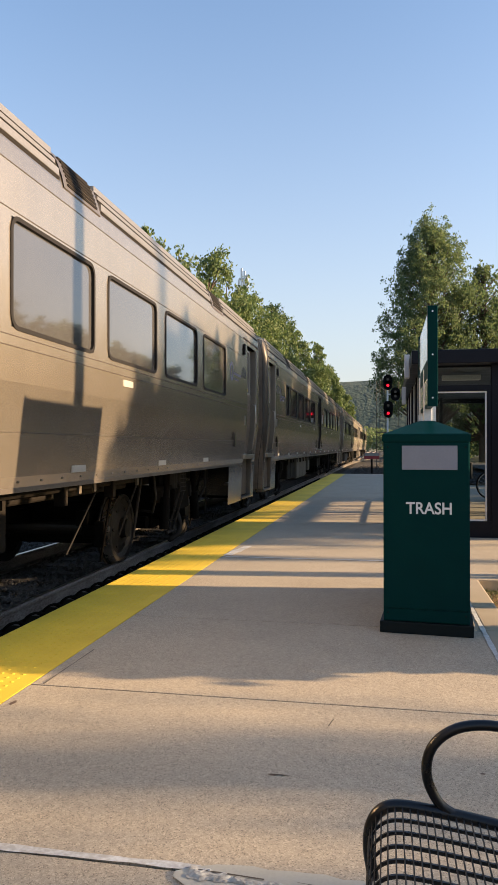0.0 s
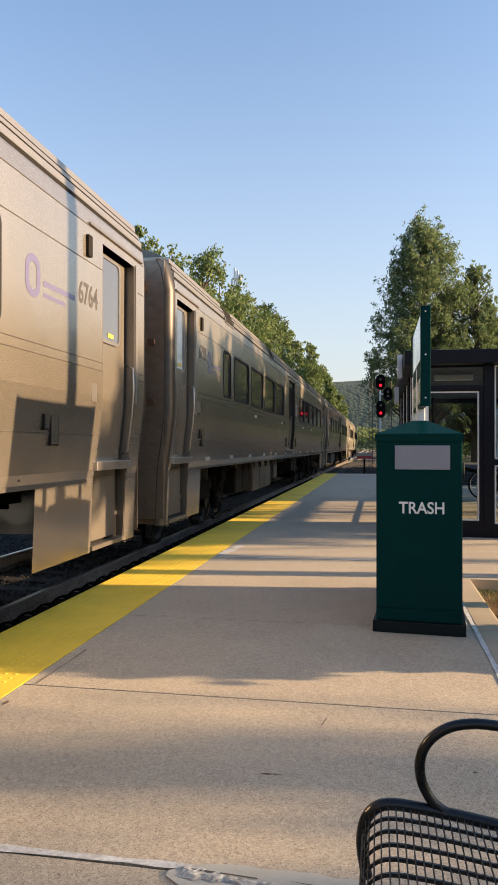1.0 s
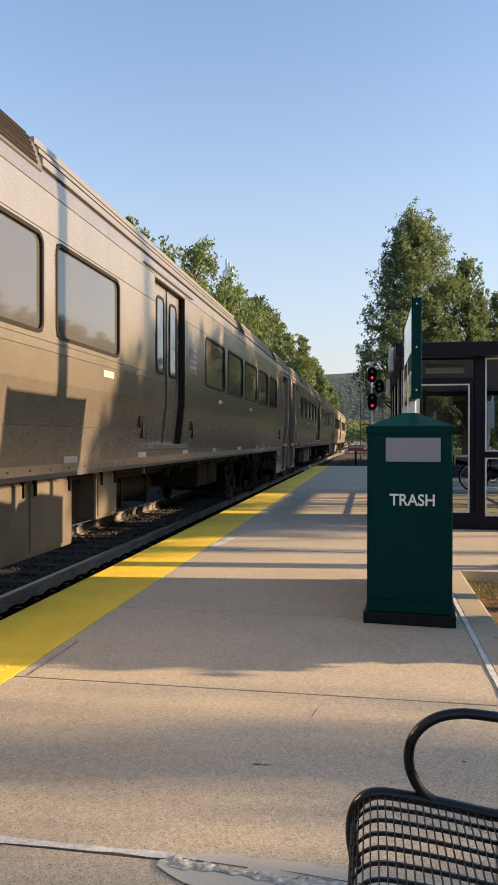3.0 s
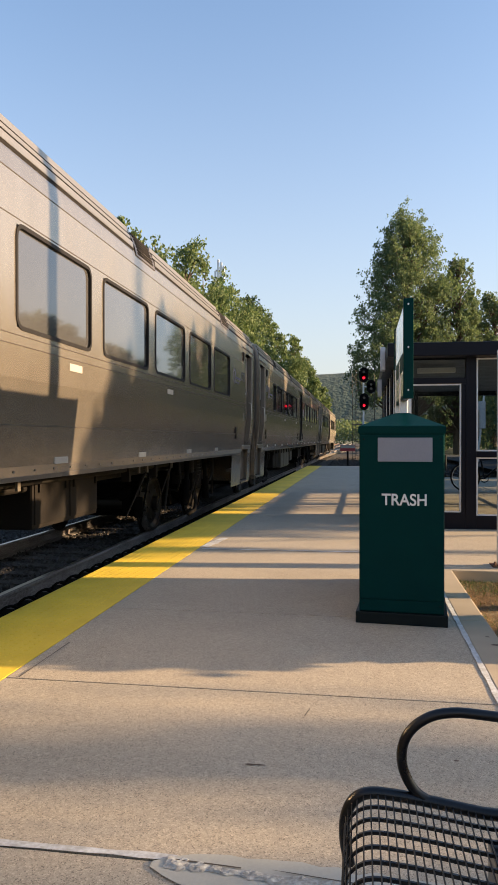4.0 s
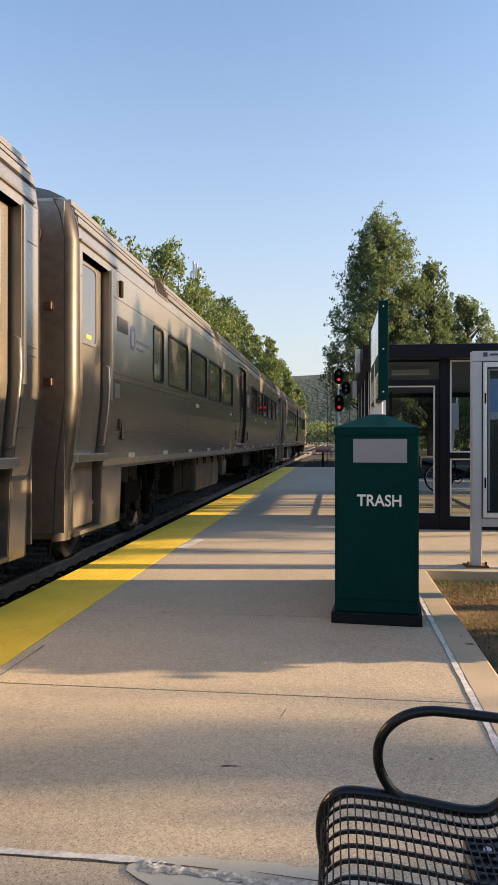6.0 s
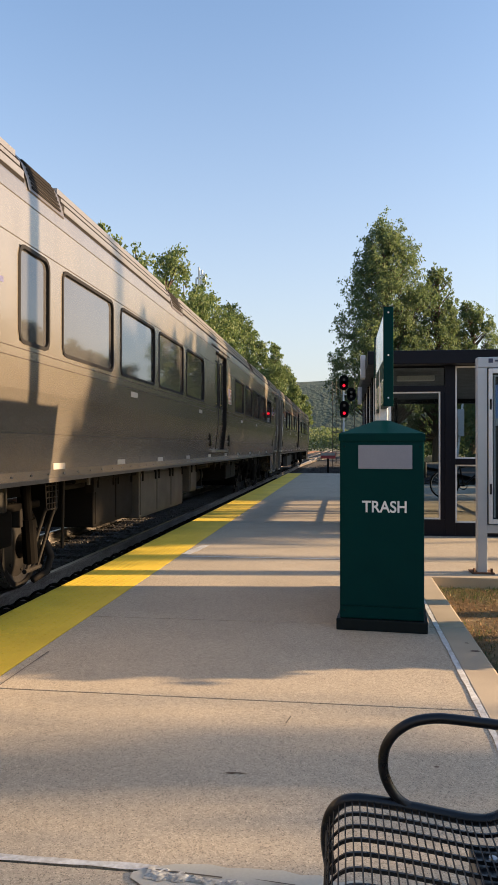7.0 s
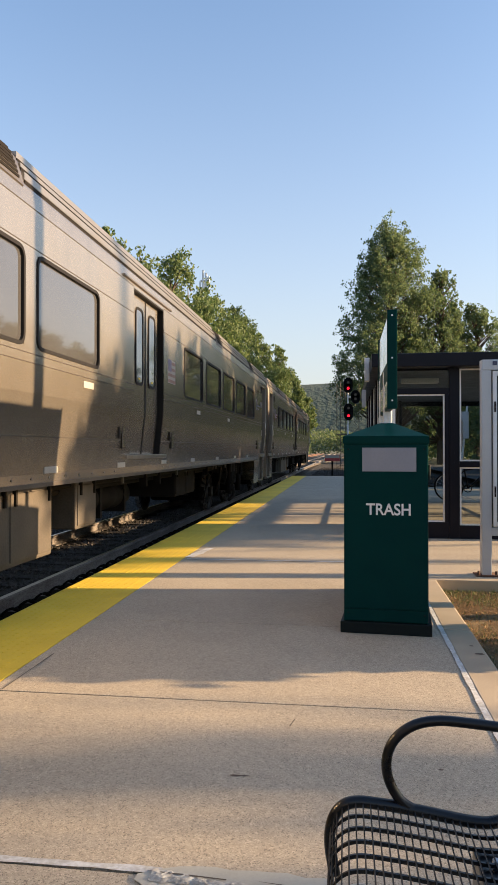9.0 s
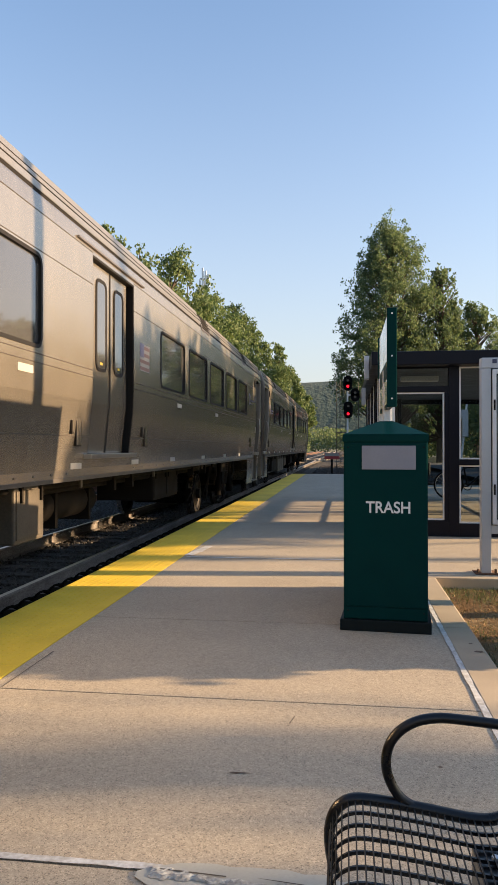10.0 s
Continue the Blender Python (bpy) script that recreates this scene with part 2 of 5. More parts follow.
MARKER = material("pale_marker_plate", (0.4, 0.375, 0.33), 0.45, 0.1, None, 8, 0.4, 60, 0)
YSTICKER = material("yellow_sticker", (0.5, 0.38, 0.05), 0.5, 0, None, 8, 0.3, 60, 0)


def concrete_material(name):
    """Exposed aggregate: sand-coloured matrix with pebbles of several tones, patches and scuffs."""
    m = material(name, (0.43, 0.374, 0.283), 0.85, 0, (0.37, 0.322, 0.245), 2.5, 0.6, 180, 0.0, stain=0.1)
    nt = m.node_tree
    N, L = nt.nodes.new, nt.links.new
    b = nt.nodes["Principled BSDF"]
    src = b.inputs["Base Color"].links[0].from_socket
    tc = next(n for n in nt.nodes if n.type == "TEX_COORD")
    v = N("ShaderNodeTexVoronoi")
    v.inputs["Scale"].default_value = 275
    L(tc.outputs["Object"], v.inputs[0])
    sep = N("ShaderNodeSeparateColor")
    L(v.outputs["Color"], sep.inputs[0])
    r = N("ShaderNodeValToRGB")
    els = r.color_ramp.elements
    els[0].position, els[0].color = 0.0, (0.45, 0.45, 0.45, 1)
    els[1].position, els[1].color = 1.0, (1.35, 1.35, 1.35, 1)
    for at, val in ((0.07, 0.6), (0.18, 0.93), (0.83, 1.06), (0.94, 1.3)):
        els.new(at).color = (val, val, val, 1)
    L(sep.outputs[0], r.inputs[0])
    v2 = N("ShaderNodeTexVoronoi")
    v2.inputs["Scale"].default_value = 75
    L(tc.outputs["Object"], v2.inputs[0])
    sep2 = N("ShaderNodeSeparateColor")
    L(v2.outputs["Color"], sep2.inputs[0])
    r2 = N("ShaderNodeMapRange")
    r2.inputs["To Min"].default_value, r2.inputs["To Max"].default_value = 0.9, 1.1
    L(sep2.outputs[1], r2.inputs[0])
    mul = N("ShaderNodeMath")
    mul.operation = "MULTIPLY"
    L(r.outputs[0], mul.inputs[0]), L(r2.outputs[0], mul.inputs[1])
    hs = N("ShaderNodeHueSaturation")
    L(src, hs.inputs["Color"]), L(mul.outputs[0], hs.inputs["Value"])
    L(hs.outputs[0], b.inputs["Base Color"])
    bp = N("ShaderNodeBump")
    bp.inputs["Strength"].default_value, bp.inputs["Distance"].default_value = 0.08, 0.002
    L(v.outputs["Distance"], bp.inputs["Height"]), L(bp.outputs[0], b.inputs["Normal"])
    return m


CONCRETE = concrete_material("exposed_aggregate_concrete")
CURBM = material("smooth_kerb_concrete", (0.45, 0.376, 0.27), 0.85, 0, (0.365, 0.307, 0.224), 2, 0.9, 140, 0.2, 0.003, stain=0.25)


# ---- mesh helpers ----
def obj(name, bm, mat, parent=None, smooth=False):
    me = bpy.data.meshes.new(name)
    bm.to_mesh(me)
    bm.free()
    me.materials.append(mat)
    if smooth:
        me.polygons.foreach_set("use_smooth", [True] * len(me.polygons))
    ob = new(name, me)
    ob.parent = parent
    return ob


def part(name, bm, mat, parent, label="", smooth=False):
    return tagged(obj(name, bm, mat, parent, smooth), label)


def box(bm, x0, x1, y0, y1, z0, z1, bevel=0.0):
    """One box between the given limits, its edges rounded off by bevel."""
    res = bmesh.ops.create_cube(bm, size=1)
    vs = res["verts"]
    for v in vs:
        v.co = Vector((x0 + (v.co.x + 0.5) * (x1 - x0), y0 + (v.co.y + 0.5) * (y1 - y0), z0 + (v.co.z + 0.5) * (z1 - z0)))
    if bevel:
        es = list({e for v in vs for e in v.link_edges})
        bmesh.ops.bevel(bm, geom=es, offset=bevel, segments=2, affect="EDGES", profile=0.6)
    return bm


def boxes(*rows, bevel=0.0):
    bm = bmesh.new()
    for r in rows:
        box(bm, *r, bevel=bevel)
    return bm


def tube(bm, a, b, r, n=12, r2=None):
    """A capped cylinder or cone from a to b."""
    a, b = Vector(a), Vector(b)
    d = b - a
    m = Matrix.Translation((a + b) / 2) @ d.to_track_quat("Z", "Y").to_matrix().to_4x4()
    bmesh.ops.create_cone(bm, cap_ends=True, segments=n, radius1=r, radius2=r if r2 is None else r2, depth=d.length, matrix=m)
    return bm


def tubes(*rows, n=12):
    bm = bmesh.new()
    for r in rows:
        tube(bm, *r[:3], n=n, r2=r[3] if len(r) > 3 else None)
    return bm


def bent_tube(bm, pts, r, n=10):
    """A round bar along a list of points."""
    pts = [Vector(p) for p in pts]
    rings = []
    up = Vector((0, 0, 1))
    side = None
    for i, p in enumerate(pts):
        d = (pts[min(i + 1, len(pts) - 1)] - pts[max(i - 1, 0)]).normalized()
        s = d.cross(up) if side is None else side - d * side.dot(d)
        if s.length < 1e-4:
            s = d.cross(Vector((1, 0, 0)))
        side = s.normalized()
        w = d.cross(side)
        rings.append([bm.verts.new(p + r * (math.cos(a) * side + math.sin(a) * w)) for a in (2 * math.pi * k / n for k in range(n))])
    for q0, q1 in zip(rings, rings[1:]):
        for k in range(n):
            bm.faces.new((q0[k], q0[(k + 1) % n], q1[(k + 1) % n], q1[k]))
    bm.faces.new(rings[0][::-1]), bm.faces.new(rings[-1])
    return bm


def rounded(w, h, r, n=5):
    """Outline of a rectangle with round corners, centred."""
    pts = []
    for cx, cy, a0 in ((w / 2 - r, h / 2 - r, 0), (-w / 2 + r, h / 2 - r, 90), (-w / 2 + r, -h / 2 + r, 180), (w / 2 - r, -h / 2 + r, 270)):
        for k in range(n + 1):
            a = radians(a0 + 90 * k / n)
            pts.append((cx + r * math.cos(a), cy + r * math.sin(a)))
    return pts


def ring_plate(x, yc, zc, w, h, r, band, depth):
    """A rounded frame standing out of a wall that faces +x: its face lies depth in front of x."""
    bm = bmesh.new()
    o = rounded(w, h, r)
    i = rounded(w - 2 * band, h - 2 * band, max(0.01, r - band))
    rows = []
    for pts, dx in ((o, 0.0), (o, depth), (i, depth), (i, -0.02)):
        rows.append([bm.verts.new((x + dx, yc + p[0], zc + p[1])) for p in pts])
    for a, b in zip(rows, rows[1:]):
        for k in range(len(a)):
            bm.faces.new((a[k], a[(k + 1) % len(a)], b[(k + 1) % len(a)], b[k]))
    bmesh.ops.recalc_face_normals(bm, faces=bm.faces)
    return bm


def slab_plate(x, yc, zc, w, h, r, depth):
    """A rounded plate on a wall that faces +x."""
    bm = bmesh.new()
    o = rounded(w, h, r)
    a = [bm.verts.new((x, yc + p[0], zc + p[1])) for p in o]
    b = [bm.verts.new((x + depth, yc + p[0], zc + p[1])) for p in o]
    for k in range(len(a)):
        bm.faces.new((a[k], a[(k + 1) % len(a)], b[(k + 1) % len(a)], b[k]))
    bm.faces.new(b), bm.faces.new(a[::-1])
    bmesh.ops.recalc_face_normals(bm, faces=bm.faces)
    return bm


def lettering(name, text, size, mat, parent, m, label="", depth=0.002, stretch=1.0):
    """Raised letters of the built-in font, turned into a mesh."""
    cu = bpy.data.curves.new(name, "FONT")
    cu.body, cu.size, cu.extrude, cu.align_x, cu.align_y, cu.offset = text, size, depth, "CENTER", "CENTER", size * 0.018
    tmp = new(name, cu)
    me = bpy.data.meshes.new_from_object(tmp.evaluated_get(bpy.context.evaluated_depsgraph_get()))
    bpy.data.objects.remove(tmp)
    me.materials.clear()
    me.materials.append(mat)
    me.transform(m @ Matrix.Diagonal((stretch, 1, 1, 1)))
    ob = new(name, me)
    ob.parent = parent
    return tagged(ob, label)


def thing(name, label, category, at=(0, 0, 0), group="", turn=0):
    e = new(name)
    e.matrix_basis = pose(*at, 0, 0, turn)
    return tagged(e, label, category, group)


def structure(ob, label="", category=""):
    return tagged(ob, label, category, kind="structure")


# ---- ground, track bed, platform ----
RAIL_Z = -0.20            # top of rail below the platform surface
TRACK_X = -3.97           # middle of the near track
EDGE_X, YEL_X, CURB_X, CURB_OUT = -2.40, -1.775, 0.625, 0.82
PLAT_Y0, PLAT_Y1 = -9.0, 32.2


def sheet(name, x0, x1, y0, y1, z, mat, nx=1, ny=1, jitter=0.0):
    bm = bmesh.new()
    rows = [[bm.verts.new((x0 + (x1 - x0) * i / nx, y0 + (y1 - y0) * j / ny, z + random.uniform(-jitter, jitter))) for i in range(nx + 1)] for j in range(ny + 1)]
    for j in range(ny):
        for i in range(nx):
            bm.faces.new((rows[j][i], rows[j][i + 1], rows[j + 1][i + 1], rows[j + 1][i]))
    return obj(name, bm, mat)


structure(sheet("ground", -1500, 1500, -400, 2600, -0.75, MEADOW, 20, 20), "rough green and brown ground out to the hills", "ground")
structure(sheet("track_bed", -13.5, EDGE_X + 0.02, -40, 260, -0.40, BALLAST, 40, 500, 0.025), "dark grey crushed stone ballast under the tracks", "ballast")
structure(sheet("far_yard", EDGE_X + 0.02, 9, PLAT_Y1 + 0.3, 260, -0.40, BALLAST, 40, 300, 0.06), "grey ballast beyond the platform end", "ballast")

# platform slabs, each cast piece with its joint; the surface is at z = 0
platform = structure(new("platform"), "sand-coloured exposed-aggregate concrete platform", "platform")
JOINTS = [PLAT_Y0, -4.2, -1.1, 1.97, 3.36, 4.87, 7.66, 11.2, 14.2, 17.2, 20.2, 23.2, 26.2, 29.2, PLAT_Y1]
for y0, y1 in zip(JOINTS, JOINTS[1:]):
    part("slab", boxes((YEL_X + 0.004, CURB_X - 0.012, y0 + 0.005, y1 - 0.005, -0.2, 0.0), bevel=0.004), CONCRETE, platform)
    part("slab", boxes((EDGE_X + 0.02, YEL_X - 0.004, y0 + 0.005, y1 - 0.005, -0.55, -0.016)), CONCRETE, platform)
part("joint_filler", boxes((EDGE_X + 0.03, CURB_X + 0.01, PLAT_Y0, PLAT_Y1 - 0.01, -0.5, -0.007)), JOINT, platform)
# pavement that widens out to the shelter
pavement = structure(new("pavement"), "wide concrete pavement round the shelter", "pavement")
PAVE_Y0 = 6.75
for x0, x1 in ((CURB_X + 0.012, 3.0), (3.01, 5.6)):
    for y0, y1 in zip((PAVE_Y0 + 0.16, 7.66, 11.2, 14.2, 17.2, 20.2), (7.66, 11.2, 14.2, 17.2, 20.2, 23.2)):
        part("slab", boxes((x0, x1 - 0.005, y0 + 0.005, y1 - 0.005, -0.3, -0.002), bevel=0.004), CONCRETE, pavement)
part("kerb_stone", boxes((CURB_X + 0.012, 6.6, PAVE_Y0, PAVE_Y0 + 0.155, -0.35, 0.0), bevel=0.012), CURBM, pavement)

kerb = structure(new("kerb"), "smooth concrete kerb along the platform", "kerb")
for y0, y1 in zip((-9, -4.2, -1.1, 1.97, 4.9), (-4.2, -1.1, 1.97, 4.9, PAVE_Y0)):
    part("kerb_stone", boxes((CURB_X + 0.012, CURB_OUT, y0 + 0.004, y1 - 0.004, -0.4, 0.0), bevel=0.012), CURBM, kerb)


def ragged_strip(name, pts, width, z, mat, parent, label="", taper=0.0):
    """A thin run of sealant with uneven edges along a polyline."""
    bm = bmesh.new()
    prev = None
    for (x, y), (x2, y2) in zip(pts, pts[1:]):
        d = Vector((x2 - x, y2 - y, 0))
        n = max(2, int(d.length / 0.05))
        side = Vector((-d.y, d.x, 0)).normalized()
        for k in range(n + 1):
            p = Vector((x, y, 0)) + d * k / n
            w = width * (0.5 + 0.2 * noise.noise(p * 5) + 0.2 * noise.noise(p * 37))
            if taper:
                w *= min(1.0, 0.15 + math.sqrt((p - Vector((*pts[0], 0))).length / taper))
            q = [bm.verts.new((p + side * w).to_tuple()[:2] + (z,)), bm.verts.new((p - side * w).to_tuple()[:2] + (z,))]
            if prev:
                bm.faces.new((prev[0], prev[1], q[1], q[0]))
            prev = q
    bmesh.ops.recalc_face_normals(bm, faces=bm.faces)
    return part(name, bm, mat, parent, label)


ragged_strip("sealant", [(CURB_X, -3), (CURB_X, PAVE_Y0)], 0.03, 0.0045, CAULK, kerb, "weathered white sealant")
ragged_strip("sealant", [(YEL_X + 0.02, 1.97), (-0.52, 1.985)], 0.03, 0.0045, CAULK, platform, "weathered white sealant")
ragged_strip("mortar_patch", [(-0.585, 1.945), (0.6, 1.862)], 0.185, 0.005, MORTAR, platform, "smooth pale grey patch of mortar", 0.4)


def crust(pts, width, z, high):
    """A torn, lumpy ridge of old sealant along a polyline."""
    bm = bmesh.new()
    prev = None
    cols = 9
    for (x, y), (x2, y2) in zip(pts, pts[1:]):
        d = Vector((x2 - x, y2 - y, 0))
        n = int(d.length / 0.008)
        side = Vector((-d.y, d.x, 0)).normalized()
        for k in range(n + 1):
            p = Vector((x, y, 0)) + d * k / n
            w = width * (0.5 + 0.28 * noise.noise(p * 9) + 0.22 * noise.noise(p * 41))
            row = []
            for j in range(cols):
                f = j / (cols - 1) * 2 - 1
                q = p + side * (w * f + 0.008 * noise.noise(p * 23))
                lump = abs(noise.noise(Vector((q.x * 26, q.y * 70, 0.3)))) * 1.6 + 0.5 * noise.noise(q * 110)
                row.append(bm.verts.new((q.x, q.y, z + (high * max(0.0, lump) if 0 < j < cols - 1 else 0.0))))
            if prev:
                for j in range(cols - 1):
                    bm.faces.new((prev[j], row[j], row[j + 1], prev[j + 1]))
            prev = row
    bmesh.ops.recalc_face_normals(bm, faces=bm.faces)
    return part("sealant", bm, CRUSTM, platform, "crusted torn ridge of sealant")


crust([(-0.545, 1.957), (0.6, 1.846)], 0.05, 0.0065, 0.007)
ragged_strip("crack", [(-0.56, 1.972), (-0.33, 1.958)], 0.006, 0.0085, JOINT, platform, "dark crack in the mortar", 0.1)
ragged_strip("crack", [(-0.24, 1.962), (0.05, 1.93)], 0.005, 0.0085, JOINT, platform, "dark crack in the mortar", 0.1)
ragged_strip("sealant", [(YEL_X + 0.05, 7.63), (0.55, 7.66)], 0.05, 0.0045, CAULK, platform, "weathered white sealant")
ragged_strip("sealant", [(YEL_X + 0.05, 7.75), (YEL_X + 0.14, 8.5)], 0.1, 0.0045, CAULK, platform, "weathered white sealant")


def blot(x, y, rx, ry, label):
    """A small irregular mark on the slab."""
    bm = bmesh.new()
    bm.faces.new([bm.verts.new((x + rx * math.cos(a) * (1 + 0.5 * noise.noise(Vector((x + math.cos(a) * 2, y, a)))), y + ry * math.sin(a) * (1 + 0.6 * noise.noise(Vector((x, y + a * 3, 1)))), 0.002)) for a in (2 * math.pi * k / 18 for k in range(18))])
    bmesh.ops.recalc_face_normals(bm, faces=bm.faces)
    part("stain", bm, STAINM, platform, label)


STAINM = material("dark_spot", (0.07, 0.042, 0.028), 0.8, 0, (0.16, 0.11, 0.075), 30, 1.0, 90, 0.1)
blot(-0.405, 2.6, 0.02, 0.0065, "small brown stain")
blot(-0.375, 2.603, 0.03, 0.003, "thin brown smear")
blot(-1.72, 3.1, 0.012, 0.03, "small dark spot")
ragged_strip("saw_cut", [(-1.705, 3.37), (-1.70, 4.0)], 0.006, 0.003, JOINT, platform, "thin dark saw cut")
ragged_strip("twig", [(-0.243, 3.09), (-0.226, 3.175)], 0.005, 0.0035, JOINT, platform, "thin dark twig")
blot(0.35, 2.75, 0.009, 0.007, "small dark spot")
blot(0.775, 4.33, 0.026, 0.02, "brown stain on the kerb")
blot(0.755, 4.5, 0.012, 0.012, "small dark spot on the kerb")

# yellow tactile edge, laid in panels with raised domes on the nearer ones
tactile = structure(new("tactile_strip"), "yellow tactile warning strip with raised domes on the platform edge", "tactile strip")
TACT = 0.61
y = -3.0
while y < PLAT_Y1 - 0.02:
    y1 = min(y + TACT, PLAT_Y1)
    bm = boxes((EDGE_X, YEL_X, y + 0.001, y1 - 0.001, -0.03, 0.0), bevel=0.003)
    if 1.5 < y < 16:
        step = 0.061 if y < 9 else 0.122
        for i in range(int(0.6 / step)):
            for j in range(int(TACT / step)):
                bmesh.ops.create_cone(bm, cap_ends=True, segments=6, radius1=0.0125, radius2=0.006, depth=0.0036,
                                      matrix=Matrix.Translation((EDGE_X + step * (i + 0.5), y + step * (j + 0.5), 0.0015)))
    part("tactile_panel", bm, YELLOW, tactile)
    y += TACT


# rails: real section, swept straight
def rail_mesh(name, x, y0, y1, parent, side_mat=RUST):
    prof = [(-0.07, 0), (0.07, 0), (0.07, 0.012), (0.012, 0.03), (0.009, 0.125), (0.036, 0.14), (0.036, 0.163), (0.026, 0.172),
            (-0.026, 0.172), (-0.036, 0.163), (-0.036, 0.14), (-0.009, 0.125), (-0.012, 0.03), (-0.07, 0.012)]
    bm = bmesh.new()
    a = [bm.verts.new((x + p, y0, RAIL_Z - 0.172 + q)) for p, q in prof]
    b = [bm.verts.new((x + p, y1, RAIL_Z - 0.172 + q)) for p, q in prof]
    for k in range(len(prof)):
        bm.faces.new((a[k], a[(k + 1) % len(a)], b[(k + 1) % len(a)], b[k]))
    bmesh.ops.recalc_face_normals(bm, faces=bm.faces)
    r = part("rail", bm, side_mat, parent)
    part("rail_head", boxes((x - 0.027, x + 0.027, y0, y1, RAIL_Z - 0.001, RAIL_Z + 0.002)), RAILTOP, r, "worn bright running surface")
    return r


RAILSIDE = material("rail_side", (0.26, 0.245, 0.23), 0.7, 0.4, (0.07, 0.055, 0.045), 4, 0.9, 80, 0.15, 0.003, (1, 0.3, 1))
track = structure(new("near_track"), "railway track with steel rails on dark timber ties", "railway track")
for sx in (-0.755, 0.755):
    rail_mesh("rail", TRACK_X + sx, -40, 240, track, RAILSIDE)
track2 = structure(new("far_track"), "second railway track with rusty rails", "railway track")
for sx in (-0.755, 0.755):
    rail_mesh("rail", TRACK_X - 4.1 + sx, -40, 240, track2, RUST)
# a siding that bends away beyond the platform
siding = structure(new("siding_track"), "rusty siding track that bends away past the platform", "railway track")
for sx in (-0.755, 0.755):
    bm = bmesh.new()
    prev = None
    for k in range(31):
        y = 52 + k * 6
        x = TRACK_X + sx + 3.4 * ((y - 52) / 60) ** 2 / (1 + 0.35 * ((y - 52) / 60))
        ring = [bm.verts.new((x + dx, y, RAIL_Z + dz)) for dx, dz in ((-0.036, -0.17), (0.036, -0.17), (0.036, 0.0), (-0.036, 0.0))]
        if prev:
            for j in range(4):
                bm.faces.new((prev[j], prev[(j + 1) % 4], ring[(j + 1) % 4], ring[j]))
        prev = ring
    bmesh.ops.recalc_face_normals(bm, faces=bm.faces)
    part("rail", bm, RAILTOP, siding, "bent rail with a worn bright head")
tie_me = None
for n, (tx, par) in enumerate(((TRACK_X, track), (TRACK_X - 4.1, track2))):
    for k in range(145):
        y = -2 + k * 0.52
        if tie_me is None:
            t0 = part("tie", boxes((-1.3, 1.3, -0.11, 0.11, -0.17, 0.0), bevel=0.012), TIE, par)
            tie_me = t0.data
        else:
            t0 = new("tie", tie_me)
            t0.parent = par
        t0.matrix_basis = pose(tx, y, RAIL_Z - 0.172)
bm = bmesh.new()
bent_tube(bm, [(0.0, -0.06, 0.02), (0.02, -0.06, 0.06), (0.05, -0.04, 0.085), (0.08, 0, 0.092), (0.1, 0.04, 0.08), (0.11, 0.07, 0.05), (0.08, 0.08, 0.01)], 0.013, 6)
box(bm, -0.05, 0.16, -0.14, 0.14, -0.004, 0.03)
clip0 = part("rail_clip", bm, TRUCKM, track, "black spring clip on its plate")
clip0.matrix_basis = pose(TRACK_X + 0.755 + 0.06, -2, RAIL_Z - 0.172)
for k in range(1, 100):
    c = new("rail_clip", clip0.data)
    c.parent = track
    c.matrix_basis = pose(TRACK_X + 0.755 + 0.06, -2 + k * 0.36, RAIL_Z - 0.172)


# loose ballast stones, one field of stuff
def scatter_stones(name, count, x0, x1, y0, y1, z, size, mat, label):
    verts, faces = [], []
    base = [(1, 0, 0), (-1, 0, 0), (0, 1, 0), (0, -1, 0), (0, 0, 1), (0, 0, -1)]
    tri = [(0, 2, 4), (2, 1, 4), (1, 3, 4), (3, 0, 4), (2, 0, 5), (1, 2, 5), (3, 1, 5), (0, 3, 5)]
    for _ in range(count):
        x, y, s = random.uniform(x0, x1), y0 + (y1 - y0) * random.random() ** 1.6, size * random.uniform(0.6, 1.4)
        e = Euler((random.uniform(0, 6), random.uniform(0, 6), random.uniform(0, 6))).to_matrix()
        o = len(verts)
        for b in base:
            p = e @ (Vector(b) * s * random.uniform(0.6, 1.1))
            verts.append((x + p.x, y + p.y, z + p.z + s * 0.3))
        faces += [tuple(o + i for i in f) for f in tri]
    me = bpy.data.meshes.new(name)
    me.from_pydata(verts, [], faces)
    me.materials.append(mat)
    return tagged(new(name, me), label, "ballast", kind="stuff")


scatter_stones("ballast_stones", 42000, -8.0, EDGE_X - 0.02, 0.5, 40, -0.385, 0.026, STONE, "loose grey ballast stones between the rails")
scatter_stones("ballast_heap", 5000, -2.0, 5.0, 33, 60, -0.36, 0.05, STONE, "loose grey ballast stones past the platform end")

# turf pocket beside the kerb
structure(sheet("turf", CURB_OUT, 30, -20, PAVE_Y0, -0.1, SOIL, 60, 60, 0.012), "patchy dry turf with straw and weeds", "turf")
structure(sheet("east_ground", 5.6, 40, PAVE_Y0 - 0.1, 60, -0.12, ASPHALT, 10, 10), "grey asphalt car park beyond the shelter", "car park")


